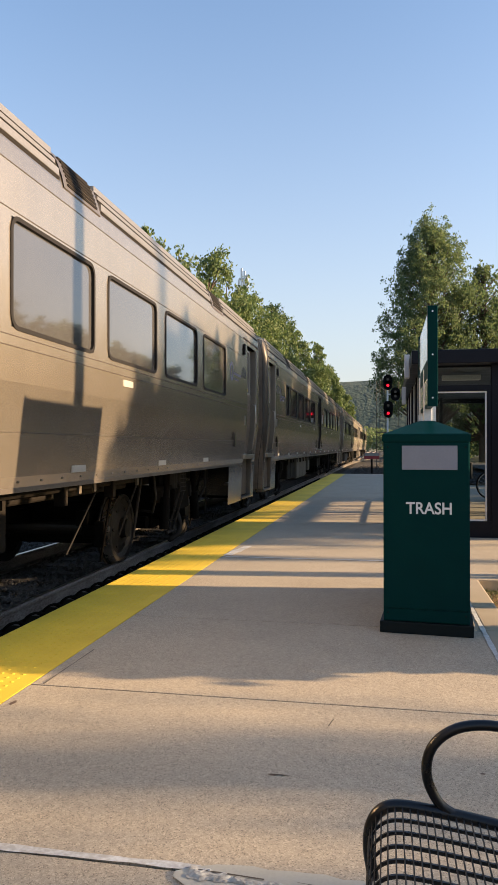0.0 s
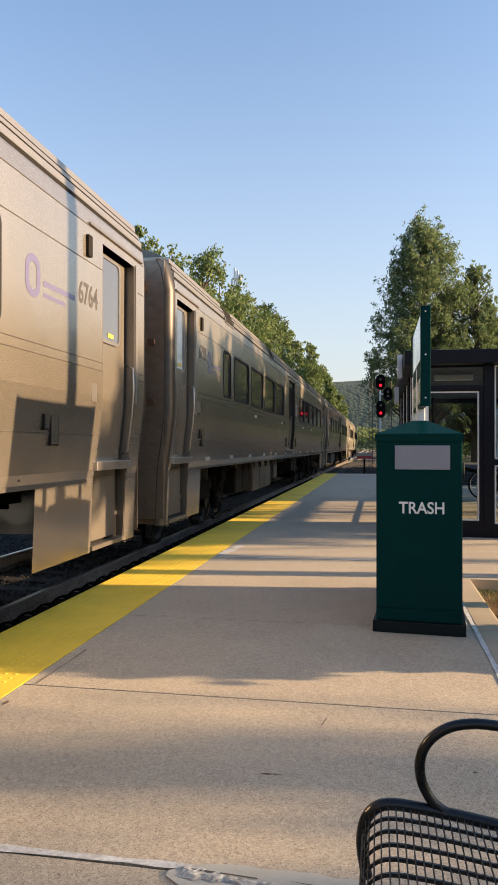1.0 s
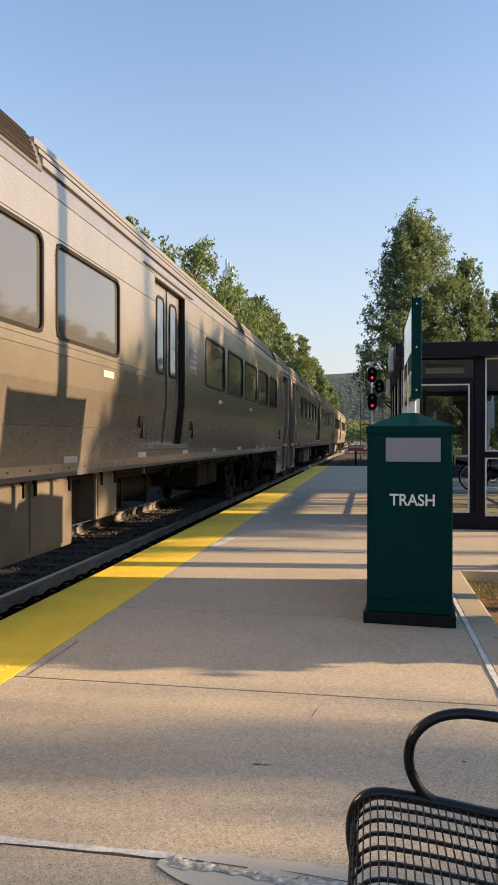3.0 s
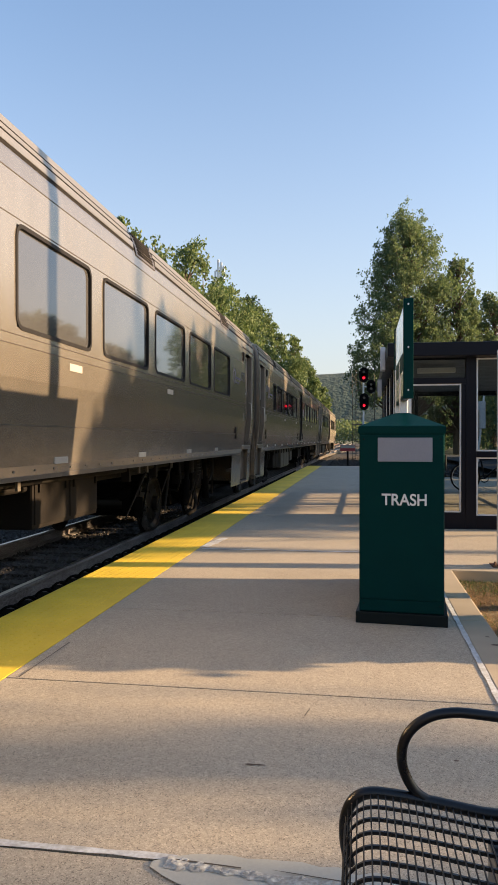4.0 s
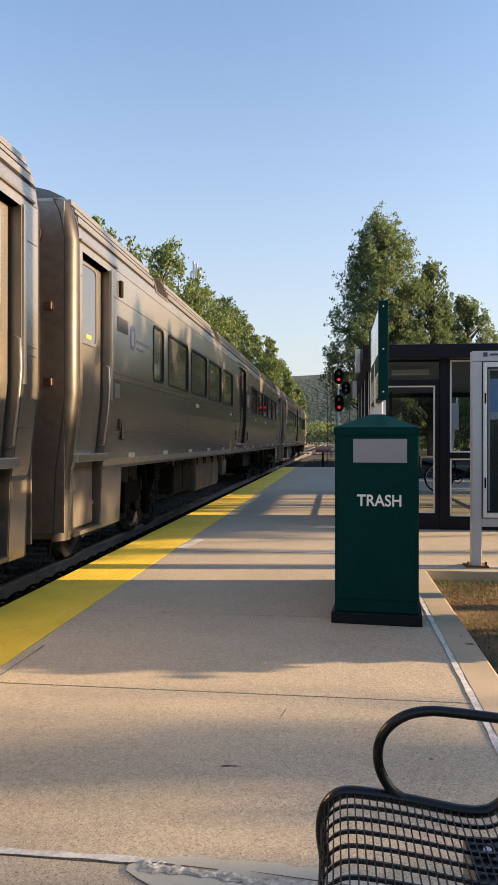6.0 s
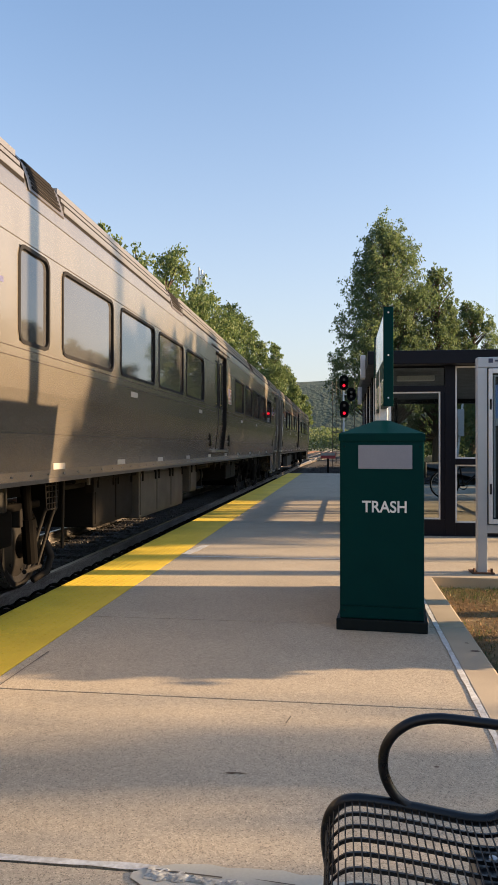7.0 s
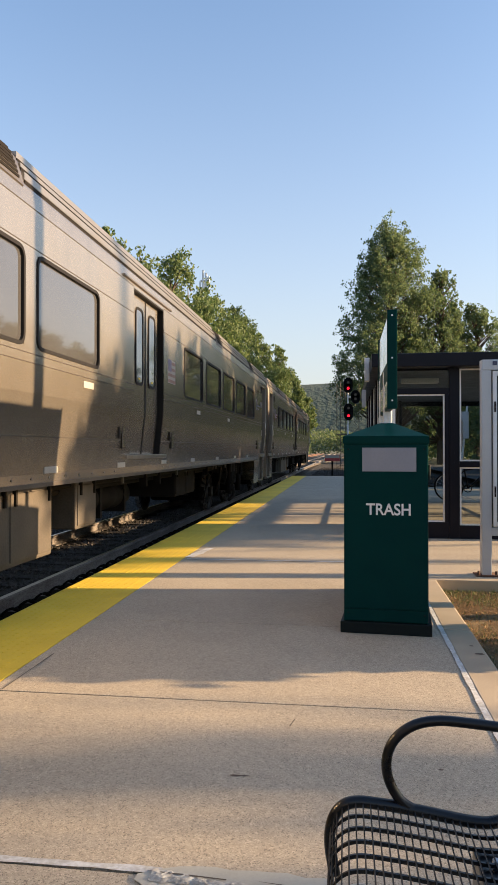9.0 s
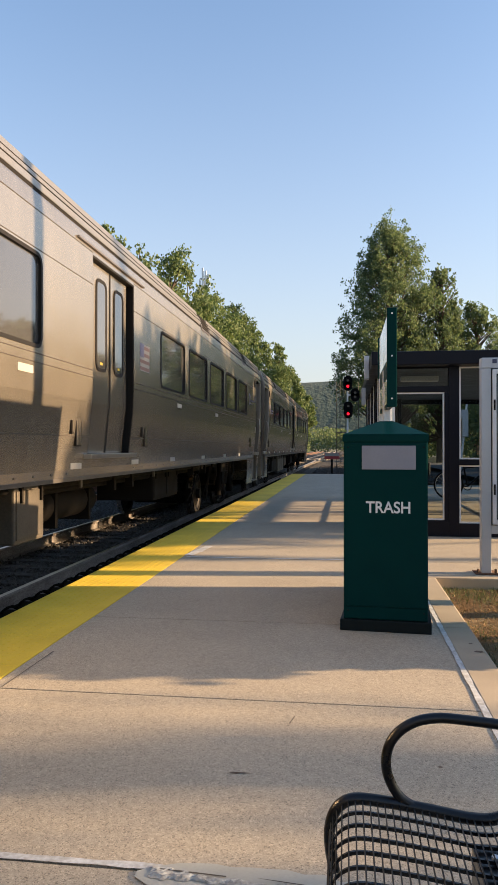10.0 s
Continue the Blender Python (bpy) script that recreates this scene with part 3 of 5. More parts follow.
def blades(name, count, x0, x1, y0, y1, z, h, mat, label, dense, lean=0.6, half=0.0018):
    """Thin bent blades or lying straws, thick where dense(x, y) is high."""
    verts, faces = [], []
    for _ in range(count):
        x, y = random.uniform(x0, x1), random.uniform(y0, y1)
        if random.random() > dense(x, y):
            continue
        a, hh, l = random.uniform(0, 6.28), random.uniform(0.4, 1.3), random.uniform(0.1, lean)
        dx, dy = math.cos(a), math.sin(a)
        w, up, out = half * random.uniform(0.7, 1.4), h * hh * (1 - 0.5 * min(1, l)), h * hh * l
        o = len(verts)
        verts += [(x - dy * w, y + dx * w, z), (x + dy * w, y - dx * w, z), (x + dx * out + dy * w, y + dy * out - dx * w, z + up * 0.75), (x + dx * out - dy * w, y + dy * out + dx * w, z + up * 0.75), (x + dx * out * 1.9, y + dy * out * 1.9, z + up)]
        faces += [(o, o + 1, o + 2, o + 3), (o + 3, o + 2, o + 4)]
    me = bpy.data.meshes.new(name)
    me.from_pydata(verts, [], faces)
    me.materials.append(mat)
    return tagged(new(name, me), label, "grass", kind="stuff")


def green_share(x, y):
    n = noise.noise(Vector((x * 1.7, y * 1.7, 0)))
    rim = max(0.0, 1 - abs(y - PAVE_Y0) / 0.7) + max(0.0, 1 - abs(y - 3.4) / 1.1)
    return min(1.0, max(0.03, 0.02 + 0.8 * n + 0.75 * rim))


blades("grass", 60000, CURB_OUT + 0.01, 3.0, 2.6, PAVE_Y0 - 0.02, -0.105, 0.042, GRASSM, "green weeds and grass in patches", green_share, 0.9)
blades("straw", 60000, CURB_OUT + 0.01, 3.0, 2.6, PAVE_Y0 - 0.02, -0.102, 0.02, STRAWM, "dry straw and clippings on the soil", lambda x, y: 1.1 - 0.7 * green_share(x, y), 2.6, 0.0022)


# ---- train ----
L_CAR, U0, U1 = 25.5, -11.66, 12.9
TRUCKS = (-8.6, 9.05)
K = 1.078
# window limits along the car, from its middle
WINDOWS = [tuple(K * v for v in w) for w in ((-8.32, -7.82), (-7.55, -6.29), (-6.04, -4.74), (-4.53, -3.2), (-2.98, -1.69),
                                             (1.72, 3.0), (3.29, 4.6), (4.87, 6.16), (6.43, 7.73), (7.98, 9.28))]
WZ0, WZ1 = 2.185, 2.905         # heights above the rail
PROFILE = [(0.47, 1.475), (1.12, 1.50), (1.2, 1.52), (1.5, 1.552), (1.83, 1.588), (2.06, 1.592), (3.25, 1.59), (3.38, 1.577), (3.46, 1.555), (3.58, 1.51), (3.67, 1.44), (3.74, 1.3), (3.82, 1.0), (3.88, 0.5), (3.9, 0.0)]


def side_x(z):
    for (z0, x0), (z1, x1) in zip(PROFILE, PROFILE[1:]):
        if z <= z1:
            return x0 + (x1 - x0) * (z - z0) / (z1 - z0)
    return 0.0


END_DOORS = [(-11.59, -10.75), (11.78, 12.62)]
VEST = [(U0, -10.07), (10.72, U1)]
MID_DOOR = (-0.66, 0.66)


# the leading car's windows are a little narrower
WINDOWS_LEAD = WINDOWS[:5] + [(a, a + 1.33) for a in (2.12, 3.77, 5.41, 7.06, 8.72)]


def car_shell(windows):
    """Side skins with real openings, lower door pockets, ends; built on a grid of panel lines."""
    us = sorted({U0, U1, *MID_DOOR, *(v for w in windows for v in w), *(v for w in END_DOORS for v in w), VEST[0][1], VEST[1][0]})
    zs = sorted({z for z, _ in PROFILE if z <= 3.67} | {WZ0, WZ1, 1.33, 3.23, 3.18})
    bm = bmesh.new()
    cache = {}

    def v(u, z, s, inner=0.0):
        k = (round(u, 4), round(z, 4), s)
        if k not in cache:
            cache[k] = bm.verts.new((s * side_x(z), u, z))
        return cache[k]
    for s in (1, -1):
        for u0, u1 in zip(us, us[1:]):
            um = (u0 + u1) / 2
            for z0, z1 in zip(zs, zs[1:]):
                zm = (z0 + z1) / 2
                if zm < 1.12 and not any(a < um < b for a, b in VEST):
                    continue
                if s > 0:
                    if WZ0 < zm < WZ1 and any(a < um < b for a, b in windows):
                        continue
                    if MID_DOOR[0] < um < MID_DOOR[1] and 1.33 < zm < 3.23:
                        continue
                    if any(a < um < b for a, b in END_DOORS) and zm < 3.18:
                        continue
                bm.faces.new((v(u0, z0, s), v(u1, z0, s), v(u1, z1, s), v(u0, z1, s)))
        # ends between the sides, rounded corners stand in front of them
    for u in (U0, U1):
        loop = [bm.verts.new((s * min(side_x(z), 1.6), u, z)) for s, zz in ((1, zs), (-1, zs[::-1])) for z in zz]
        bm.faces.new(loop)
    # floor
    for z, a, b in ((1.13, U0, U1),):
        bm.faces.new([bm.verts.new(p) for p in ((1.49, a, z), (1.49, b, z), (-1.49, b, z), (-1.49, a, z))])
    bmesh.ops.recalc_face_normals(bm, faces=bm.faces)
    return bm


def long_bar(bm, z, u0, u1, h=0.012, proud=0.008):
    x = side_x(z)
    box(bm, x - 0.02, x + proud, u0, u1, z - h / 2, z + h / 2)


def vent_panel(u0, u1):
    """A plate that follows the roof shoulder, a little proud of it."""
    bm = bmesh.new()
    rows = [[bm.verts.new((side_x(z) + dx, u, z)) for u in (u0, u1)] for z, dx in ((3.36, 0.0), (3.37, 0.01), (3.46, 0.012), (3.58, 0.012), (3.665, 0.012), (3.69, -0.02))]
    for a, b in zip(rows, rows[1:]):
        bm.faces.new((a[0], a[1], b[1], b[0]))
    bmesh.ops.recalc_face_normals(bm, faces=bm.faces)
    return bm


def jamb(u0, u1, z0, z1, inner=1.42, back=0.0):
    """An upright between u0 and u1 whose outer face lies in the car's side."""
    zz = [z0] + [z for z, _ in PROFILE if z0 < z < z1] + [z1]
    bm = bmesh.new()
    rows = [[bm.verts.new(p) for p in ((min(inner, side_x(z) - back - 0.03), u0, z), (side_x(z) - back, u0, z), (side_x(z) - back, u1, z), (min(inner, side_x(z) - back - 0.03), u1, z))] for z in zz]
    for a, b in zip(rows, rows[1:]):
        for k in range(4):
            bm.faces.new((a[k], a[(k + 1) % 4], b[(k + 1) % 4], b[k]))
    bm.faces.new(rows[0]), bm.faces.new(rows[-1][::-1])
    bmesh.ops.recalc_face_normals(bm, faces=bm.faces)
    return bm


def spans(gaps):
    """The stretches of the car's side left between gaps."""
    at = U0 + 0.02
    for a, b in sorted(gaps):
        if a > at:
            yield at, a
        at = b
    yield at, U1 - 0.02


def build_car(windows):
    car = thing("train_car", "brushed stainless-steel passenger rail car with dark tinted windows", "train car")
    body = part("body", car_shell(windows), STEEL, car)
    # roof
    bm = bmesh.new()
    top = [(s * x, z) for s in (1, -1) for z, x in (PROFILE[10:] if s > 0 else PROFILE[10:-1][::-1])]
    a = [bm.verts.new((x, U0, z)) for x, z in top]
    b = [bm.verts.new((x, U1, z)) for x, z in top]
    for k in range(len(top) - 1):
        bm.faces.new((a[k], a[k + 1], b[k + 1], b[k]))
    bm.faces.new(a), bm.faces.new(b[::-1])
    bmesh.ops.recalc_face_normals(bm, faces=bm.faces)
    part("roof", bm, ROOF, car, "dull grey ribbed steel roof")
    # ribs of the roof shoulder, interrupted by the vents
    vents = [(-8.85, -8.05), (-4.2, -3.4), (4.5, 5.3), (9.2, 10.0)]
    for z, h, pr, mt in ((3.415, 0.026, 0.007, UNDER), (3.465, 0.055, 0.016, STEEL_RIB), (3.515, 0.03, 0.006, UNDER), (3.55, 0.03, 0.016, STEEL_RIB), (3.585, 0.026, 0.006, UNDER), (3.63, 0.05, 0.03, STEEL_RIB)):
        bm = bmesh.new()
        for u0, u1 in spans(vents):
            long_bar(bm, z, u0, u1, h, pr)
        part("roof_rib", bm, mt, car)
    for vu0, vu1 in vents:
        vent = part("roof_vent", vent_panel(vu0 + 0.05, vu1 - 0.05), STEEL_DULL, car)
        for k in range(7):
            zz = 3.4 + k * 0.036
            part("louver", boxes((side_x(zz) - 0.03, side_x(zz) + 0.016, vu0 + 0.12, vu1 - 0.12, zz, zz + 0.02)), UNDER, vent)
    # panel lines
    for z, gaps in ((3.25, [MID_DOOR] + END_DOORS), (2.945, [MID_DOOR] + END_DOORS), (2.06, [MID_DOOR] + END_DOORS), (2.13, [MID_DOOR] + END_DOORS), (1.5, [MID_DOOR] + END_DOORS)):
        bm = bmesh.new()
        for u0, u1 in spans(gaps):
            long_bar(bm, z, u0, u1, 0.006, 0.003)
        part("panel_bead", bm, GROOVE, car)
    bm = bmesh.new()
    for u0, u1 in spans(END_DOORS):
        box(bm, 1.44, side_x(1.12) + 0.004, u0, u1, 1.09, 1.125)
    part("sill_edge", bm, STEEL_DULL, car)
    # windows
    for k, (a, b) in enumerate(windows):
        uc, w, zc, h = (a + b) / 2, b - a, (WZ0 + WZ1) / 2, WZ1 - WZ0
        fr = part("window", ring_plate(1.587, uc, zc, w + 0.03, h + 0.03, 0.1, 0.029, 0.012), RUBBER, car, "black rubber window gasket")
        part("pane", boxes((1.565, 1.575, a - 0.005, b + 0.005, WZ0 - 0.005, WZ1 + 0.005)), CARGLASS, fr, "grey tinted glass pane")
    # middle double door
    part("door_back", boxes((1.44, 1.446, -0.66, 0.66, 1.33, 3.23)), RUBBER, car)
    for ju0, ju1 in ((-0.659, -0.641), (0.641, 0.659)):
        part("door_jamb", jamb(ju0, ju1, 1.336, 3.225, 1.447, 0.004), RUBBER, car)
    part("door_jamb", boxes((1.447, 1.586, -0.659, 0.659, 3.212, 3.229)), RUBBER, car)
    for s in (-1, 1):
        bm = bmesh.new()
        u0, u1 = (-0.64, -0.006) if s < 0 else (0.006, 0.56)
        for (z0, x0), (z1, x1) in zip(((1.34, 1.475), (1.5, 1.49), (1.83, 1.528)), ((1.5, 1.49), (1.83, 1.528), (3.22, 1.53))):
            q = [bm.verts.new(p) for p in ((x0, u0, z0), (x0, u1, z0), (x1, u1, z1), (x1, u0, z1), (x0 - 0.03, u0, z0), (x0 - 0.03, u1, z0), (x1 - 0.03, u1, z1), (x1 - 0.03, u0, z1))]
            for f in ((0, 1, 2, 3), (0, 3, 7, 4), (1, 5, 6, 2)):
                bm.faces.new([q[i] for i in f])
        bmesh.ops.recalc_face_normals(bm, faces=bm.faces)
        leaf = part("door_leaf", bm, STEEL, car, "stainless sliding door leaf")
        uc = (u0 + u1) / 2 + (0.06 if s < 0 else 0.0)
        fr = part("door_window", ring_plate(1.532, uc, 2.62, 0.32, 0.92, 0.09, 0.03, 0.008), RUBBER, leaf)
        part("pane", slab_plate(1.531, uc, 2.62, 0.28, 0.88, 0.07, 0.003), CARGLASS, leaf)
        part("warning_sticker", boxes((1.535, 1.5365, uc - 0.035, uc + 0.035, 2.225, 2.25)), YSTICKER, leaf, "small yellow sticker")
    part("door_seal", jamb(-0.014, 0.014, 1.345, 3.21, 1.447, 0.054), RUBBER, car, "black rubber seal between the door leaves")
    part("door_sill", boxes((1.45, 1.61, -0.74, 0.74, 1.29, 1.335), bevel=0.006), STEEL_EDGE, car)
    part("rain_strip", boxes((1.57, 1.608, -1.05, 1.05, 3.285, 3.303)), STEEL_DULL, car)
    # end doors, their steps and the deep corner panels
    for k, (a, b) in enumerate(END_DOORS):
        part("door_back", boxes((1.40, 1.406, a, b, 0.47, 3.2)), UNDER, car)
        for ju0, ju1 in ((a + 0.001, a + 0.018), (b - 0.018, b - 0.001)):
            part("door_jamb", jamb(ju0, ju1, 0.475, 3.178, 1.407, 0.003), STEEL_DULL, car)
        bm = bmesh.new()
        for (z0, x0), (z1, x1) in zip(((1.24, 1.44), (1.83, 1.50)), ((1.83, 1.50), (3.17, 1.505))):
            q = [bm.verts.new(p) for p in ((x0, a + 0.02, z0), (x0, b - 0.065, z0), (x1, b - 0.065, z1), (x1, a + 0.02, z1))]
            bm.faces.new(q)
        bmesh.ops.recalc_face_normals(bm, faces=bm.faces)
        leaf = part("door_leaf", bm, STEEL, car, "stainless vestibule door leaf")
        part("door_window", ring_plate(1.508, (a + b) / 2 - 0.04, 2.75, 0.5, 0.8, 0.09, 0.03, 0.012), STEEL_EDGE, leaf, "bright window frame")
        part("pane", slab_plate(1.507, (a + b) / 2 - 0.04, 2.75, 0.46, 0.76, 0.07, 0.004), CARGLASS, leaf)
        part("warning_sticker", boxes((1.513, 1.5145, (a + b) / 2 - 0.1, (a + b) / 2 + 0.04, 2.41, 2.45)), YSTICKER, leaf, "small yellow sticker")
        part("threshold", boxes((1.38, 1.56, a - 0.03, b + 0.02, 1.19, 1.27), bevel=0.008), STEEL_EDGE, car, "bright worn threshold plate")
        part("riser", boxes((1.36, 1.43, a + 0.02, b - 0.12, 0.55, 1.19)), BOXMET, car, "brown-grey panel below the door")
        for zz, xx in ((0.5, 1.5), (0.75, 1.42)):
            part("step", boxes((xx - 0.25, xx - 0.005, a + 0.02, b - 0.02, zz - 0.02, zz + 0.02), bevel=0.004), STEEL_DULL, car)
        bm = bmesh.new()
        uu = b - 0.035
        bent_tube(bm, [(1.53, uu, 2.2), (1.585, uu, 2.17), (1.592, uu, 1.95), (1.575, uu, 1.72), (1.53, uu, 1.36), (1.47, uu, 1.33)], 0.011, 8)
        part("grab_rail", bm, STEEL_EDGE, car, "bright grab rail", True)
        part("door_post", boxes((1.55, side_x(2.5) + 0.012, b + 0.0, b + 0.05, 1.83, 3.2)), STEEL_EDGE, car)
        part("rain_strip", boxes((1.57, 1.608, max(a - 0.3, U0), min(b + 0.2, U1), 3.262, 3.28)), STEEL_DULL, car)
        # marker light above
        mu = a - 0.32 if k else b + 0.34
        part("marker_lamp", boxes((1.585, 1.62, mu - 0.04, mu + 0.04, 2.98, 3.16), bevel=0.01), UNDER, car, "small dark marker lamp")
        # rounded corner posts, darker than the sides, and the gangway bellows
        e = U1 if k else U0
        d = 1 if k else -1
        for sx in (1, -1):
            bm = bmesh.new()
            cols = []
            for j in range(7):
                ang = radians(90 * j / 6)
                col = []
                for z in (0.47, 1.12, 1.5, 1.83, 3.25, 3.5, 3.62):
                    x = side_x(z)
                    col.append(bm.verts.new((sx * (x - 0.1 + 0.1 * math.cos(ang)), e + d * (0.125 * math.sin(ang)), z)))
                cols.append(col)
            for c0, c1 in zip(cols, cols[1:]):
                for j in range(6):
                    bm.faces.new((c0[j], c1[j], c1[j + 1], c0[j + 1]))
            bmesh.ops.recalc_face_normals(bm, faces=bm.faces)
            part("corner_post", bm, STEEL_END, car, "rounded dark steel corner post", True)
        part("end_panel", boxes((-1.485, 1.485, min(e + d * 0.1, e + d * 0.123), max(e + d * 0.1, e + d * 0.123), 0.55, 3.6)), STEEL_PANEL, car, "warm-toned steel end panel")
        part("pad_plate", boxes((1.2, 1.235, min(e + d * 0.115, e + d * 0.17), max(e + d * 0.115, e + d * 0.17), 1.78, 2.72), bevel=0.005), STEEL_EDGE, car, "bright strip beside the pad")
        for zz in (1.9, 2.6):
            part("end_bracket", boxes((1.3, 1.38, min(e + d * 0.115, e + d * 0.165), max(e + d * 0.115, e + d * 0.165), zz, zz + 0.07), bevel=0.008), END_BRACKET, car, "small brown bracket")
        part("bellows", boxes((-0.62, 0.62, min(e + d * 0.115, e + d * 0.18), max(e + d * 0.115, e + d * 0.18), 1.1, 3.3), bevel=0.02), RUBBER, car, "black rubber gangway surround")
        part("side_buffer", boxes((0.98, 1.2, min(e + d * 0.115, e + d * 0.19), max(e + d * 0.115, e + d * 0.19), 1.75, 2.75), bevel=0.02), RUBBER, car, "black rubber upright pad")
        part("end_lamp", tubes(((1.15, e + d * 0.12, 3.3), (1.15, e + d * 0.17, 3.3), 0.13), n=20), LENS_BROWN, car, "round brown end lamp")
        part("coupler", boxes((-0.12, 0.12, min(e, e + d * 0.27), max(e, e + d * 0.23), 0.7, 0.95), bevel=0.03), UNDER, car)
    # lever plates, marker plates and decals along the lower panel
    for uu in (-10.2, -0.95, 1.25, 10.9):
        hatch = part("access_hatch", boxes((side_x(1.6) - 0.02, side_x(1.6) + 0.006, uu - 0.05, uu + 0.05, 1.42, 1.7), bevel=0.003), STEEL, car)
        part("hatch_edge", boxes((side_x(1.6) - 0.02, side_x(1.6) + 0.004, uu - 0.062, uu + 0.062, 1.408, 1.712)), UNDER, hatch)
        part("latch", boxes((side_x(1.6) - 0.01, side_x(1.6) + 0.016, uu - 0.2, uu - 0.178, 1.52, 1.64), (side_x(1.53) - 0.01, side_x(1.53) + 0.016, uu - 0.2, uu - 0.13, 1.52, 1.538)), UNDER, car)
    for uu in (-9.75, -8.05, -6.28, -4.55, -2.8, -0.92, 0.92, 2.75, 4.95, 7.15, 9.1):
        part("marker_plate", boxes((side_x(1.22) - 0.02, side_x(1.22) + 0.01, uu - 0.13, uu + 0.13, 1.2, 1.255), bevel=0.004), MARKER, car, "pale marker plate")
    for uu in (-2.1, 2.9, 5.9, -6.0):
        part("notice_plate", boxes((1.588, 1.596, uu - 0.13, uu + 0.13, 1.965, 2.025)), MARKER, car, "pale notice plate")
    part("notice_plate", boxes((1.586, 1.593, 11.55, 11.66, 1.78, 1.94)), STEEL_EDGE, car, "pale notice plate")
    part("notice_plate", boxes((1.588, 1.595, -10.57, -10.44, 1.86, 2.02)), STEEL_EDGE, car, "pale notice plate")
    bm = bmesh.new()
    for k in range(60):
        uu = -9.6 + k * 0.34
        if not -0.8 < uu < 0.8:
            box(bm, 1.5, side_x(1.16) + 0.006, uu - 0.008, uu + 0.008, 1.155, 1.171)
    tagged(part("sill_rivets", bm, STEEL_DULL, car), kind="stuff")
    flag = part("flag_decal", boxes((1.588, 1.5935, 0.9, 1.3, 2.3, 2.62)), MARKER, car, "faded striped flag decal")
    for k in range(4):
        part("stripe", boxes((1.588, 1.5945, 0.9, 1.3, 2.31 + k * 0.082, 2.35 + k * 0.082)), FLAGRED, flag)
    part("canton", boxes((1.588, 1.5955, 0.9, 1.07, 2.46, 2.62)), LOGOBLUE, flag)
    for uu in (-9.92, 10.5):
        part("emblem", ring_plate(1.587, uu, 2.6, 0.22, 0.3, 0.1, 0.055, 0.006), LOGOBLUE, car, "pale blue round emblem")
        part("name_bar", boxes((1.589, 1.5925, uu + 0.16, uu + 0.7, 2.56, 2.6)), LOGOBLUE, car, "faded lettering bar")
        part("name_bar", boxes((1.589, 1.5925, uu + 0.16, uu + 0.52, 2.48, 2.51)), LOGOBLUE, car, "faded lettering bar")
    # trucks
    for tc in TRUCKS:
        tr = part("truck", boxes((0.42, 0.58, tc - 1.75, tc + 1.75, 0.48, 0.66), (-0.58, -0.42, tc - 1.75, tc + 1.75, 0.48, 0.66), (-1.2, 1.2, tc - 0.35, tc + 0.35, 0.55, 0.85), bevel=0.03), TRUCKM, car, "steel truck frame, coloured near-black for the shade under the car")
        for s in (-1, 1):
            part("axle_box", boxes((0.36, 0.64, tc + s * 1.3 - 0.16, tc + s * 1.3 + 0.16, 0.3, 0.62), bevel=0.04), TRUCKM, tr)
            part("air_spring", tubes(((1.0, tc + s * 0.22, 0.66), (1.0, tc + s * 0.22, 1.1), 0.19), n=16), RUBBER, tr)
            part("damper", tubes(((1.18, tc + s * 0.75, 0.35), (1.18, tc + s * 0.62, 1.1), 0.045), ((1.18, tc + s * 0.75, 0.35), (1.18, tc + s * 0.69, 0.75), 0.065)), TRUCKM, tr, "near-black shock absorber")
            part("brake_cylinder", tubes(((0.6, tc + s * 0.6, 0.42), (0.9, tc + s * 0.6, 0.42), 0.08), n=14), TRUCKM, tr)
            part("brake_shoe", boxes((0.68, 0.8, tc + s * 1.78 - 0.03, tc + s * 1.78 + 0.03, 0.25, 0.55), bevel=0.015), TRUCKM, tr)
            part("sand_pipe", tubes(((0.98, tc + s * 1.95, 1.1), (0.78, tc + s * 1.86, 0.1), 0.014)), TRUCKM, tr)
            # added dark mass that closes off the lit ground seen between the wheels
            part("traction_motor", boxes((-0.6, 0.6, tc + s * 0.85 - 0.36, tc + s * 0.85 + 0.36, 0.2, 0.72), bevel=0.06), TRUCKM, tr, "dark block added to fill the gap between the wheels")
        # perforated hanger with its stays, and the brake rigging below it
        hu = tc + (0.9 if tc < 0 else -0.35)
        bm = bmesh.new()
        bmesh.ops.create_grid(bm, x_segments=4, y_segments=5, size=0.5)
        for v in bm.verts:
            v.co = (1.315, hu + v.co.x * (0.27 + 0.06 * v.co.y), 0.957 + v.co.y * 0.27)
        bm.normal_update()
        bmesh.ops.wireframe(bm, faces=bm.faces[:], thickness=0.014, use_replace=True, use_boundary=True, use_even_offset=False)
        part("perforated_hanger", bm, TRUCKDUST, tr, "dusty perforated steel hanger")
        for q0, q1, rr in (((1.3, hu - 0.1, 0.84), (1.16, hu - 0.2, 0.28), 0.016), ((1.3, hu + 0.1, 0.84), (1.16, hu + 0.02, 0.28), 0.016), ((1.16, hu - 0.24, 0.28), (1.16, hu + 0.1, 0.28), 0.022)):
            part("stay", tubes((q0, q1, rr), n=8), TRUCKDUST, tr)
        bm = bmesh.new()
        bent_tube(bm, [(1.2, hu + 0.12, 0.5), (1.22, hu + 0.2, 0.36), (1.2, hu + 0.16, 0.22), (1.12, hu + 0.02, 0.16)], 0.035, 8)
        part("brake_beam", bm, TRUCKDUST, tr, "worn curved brake beam", True)
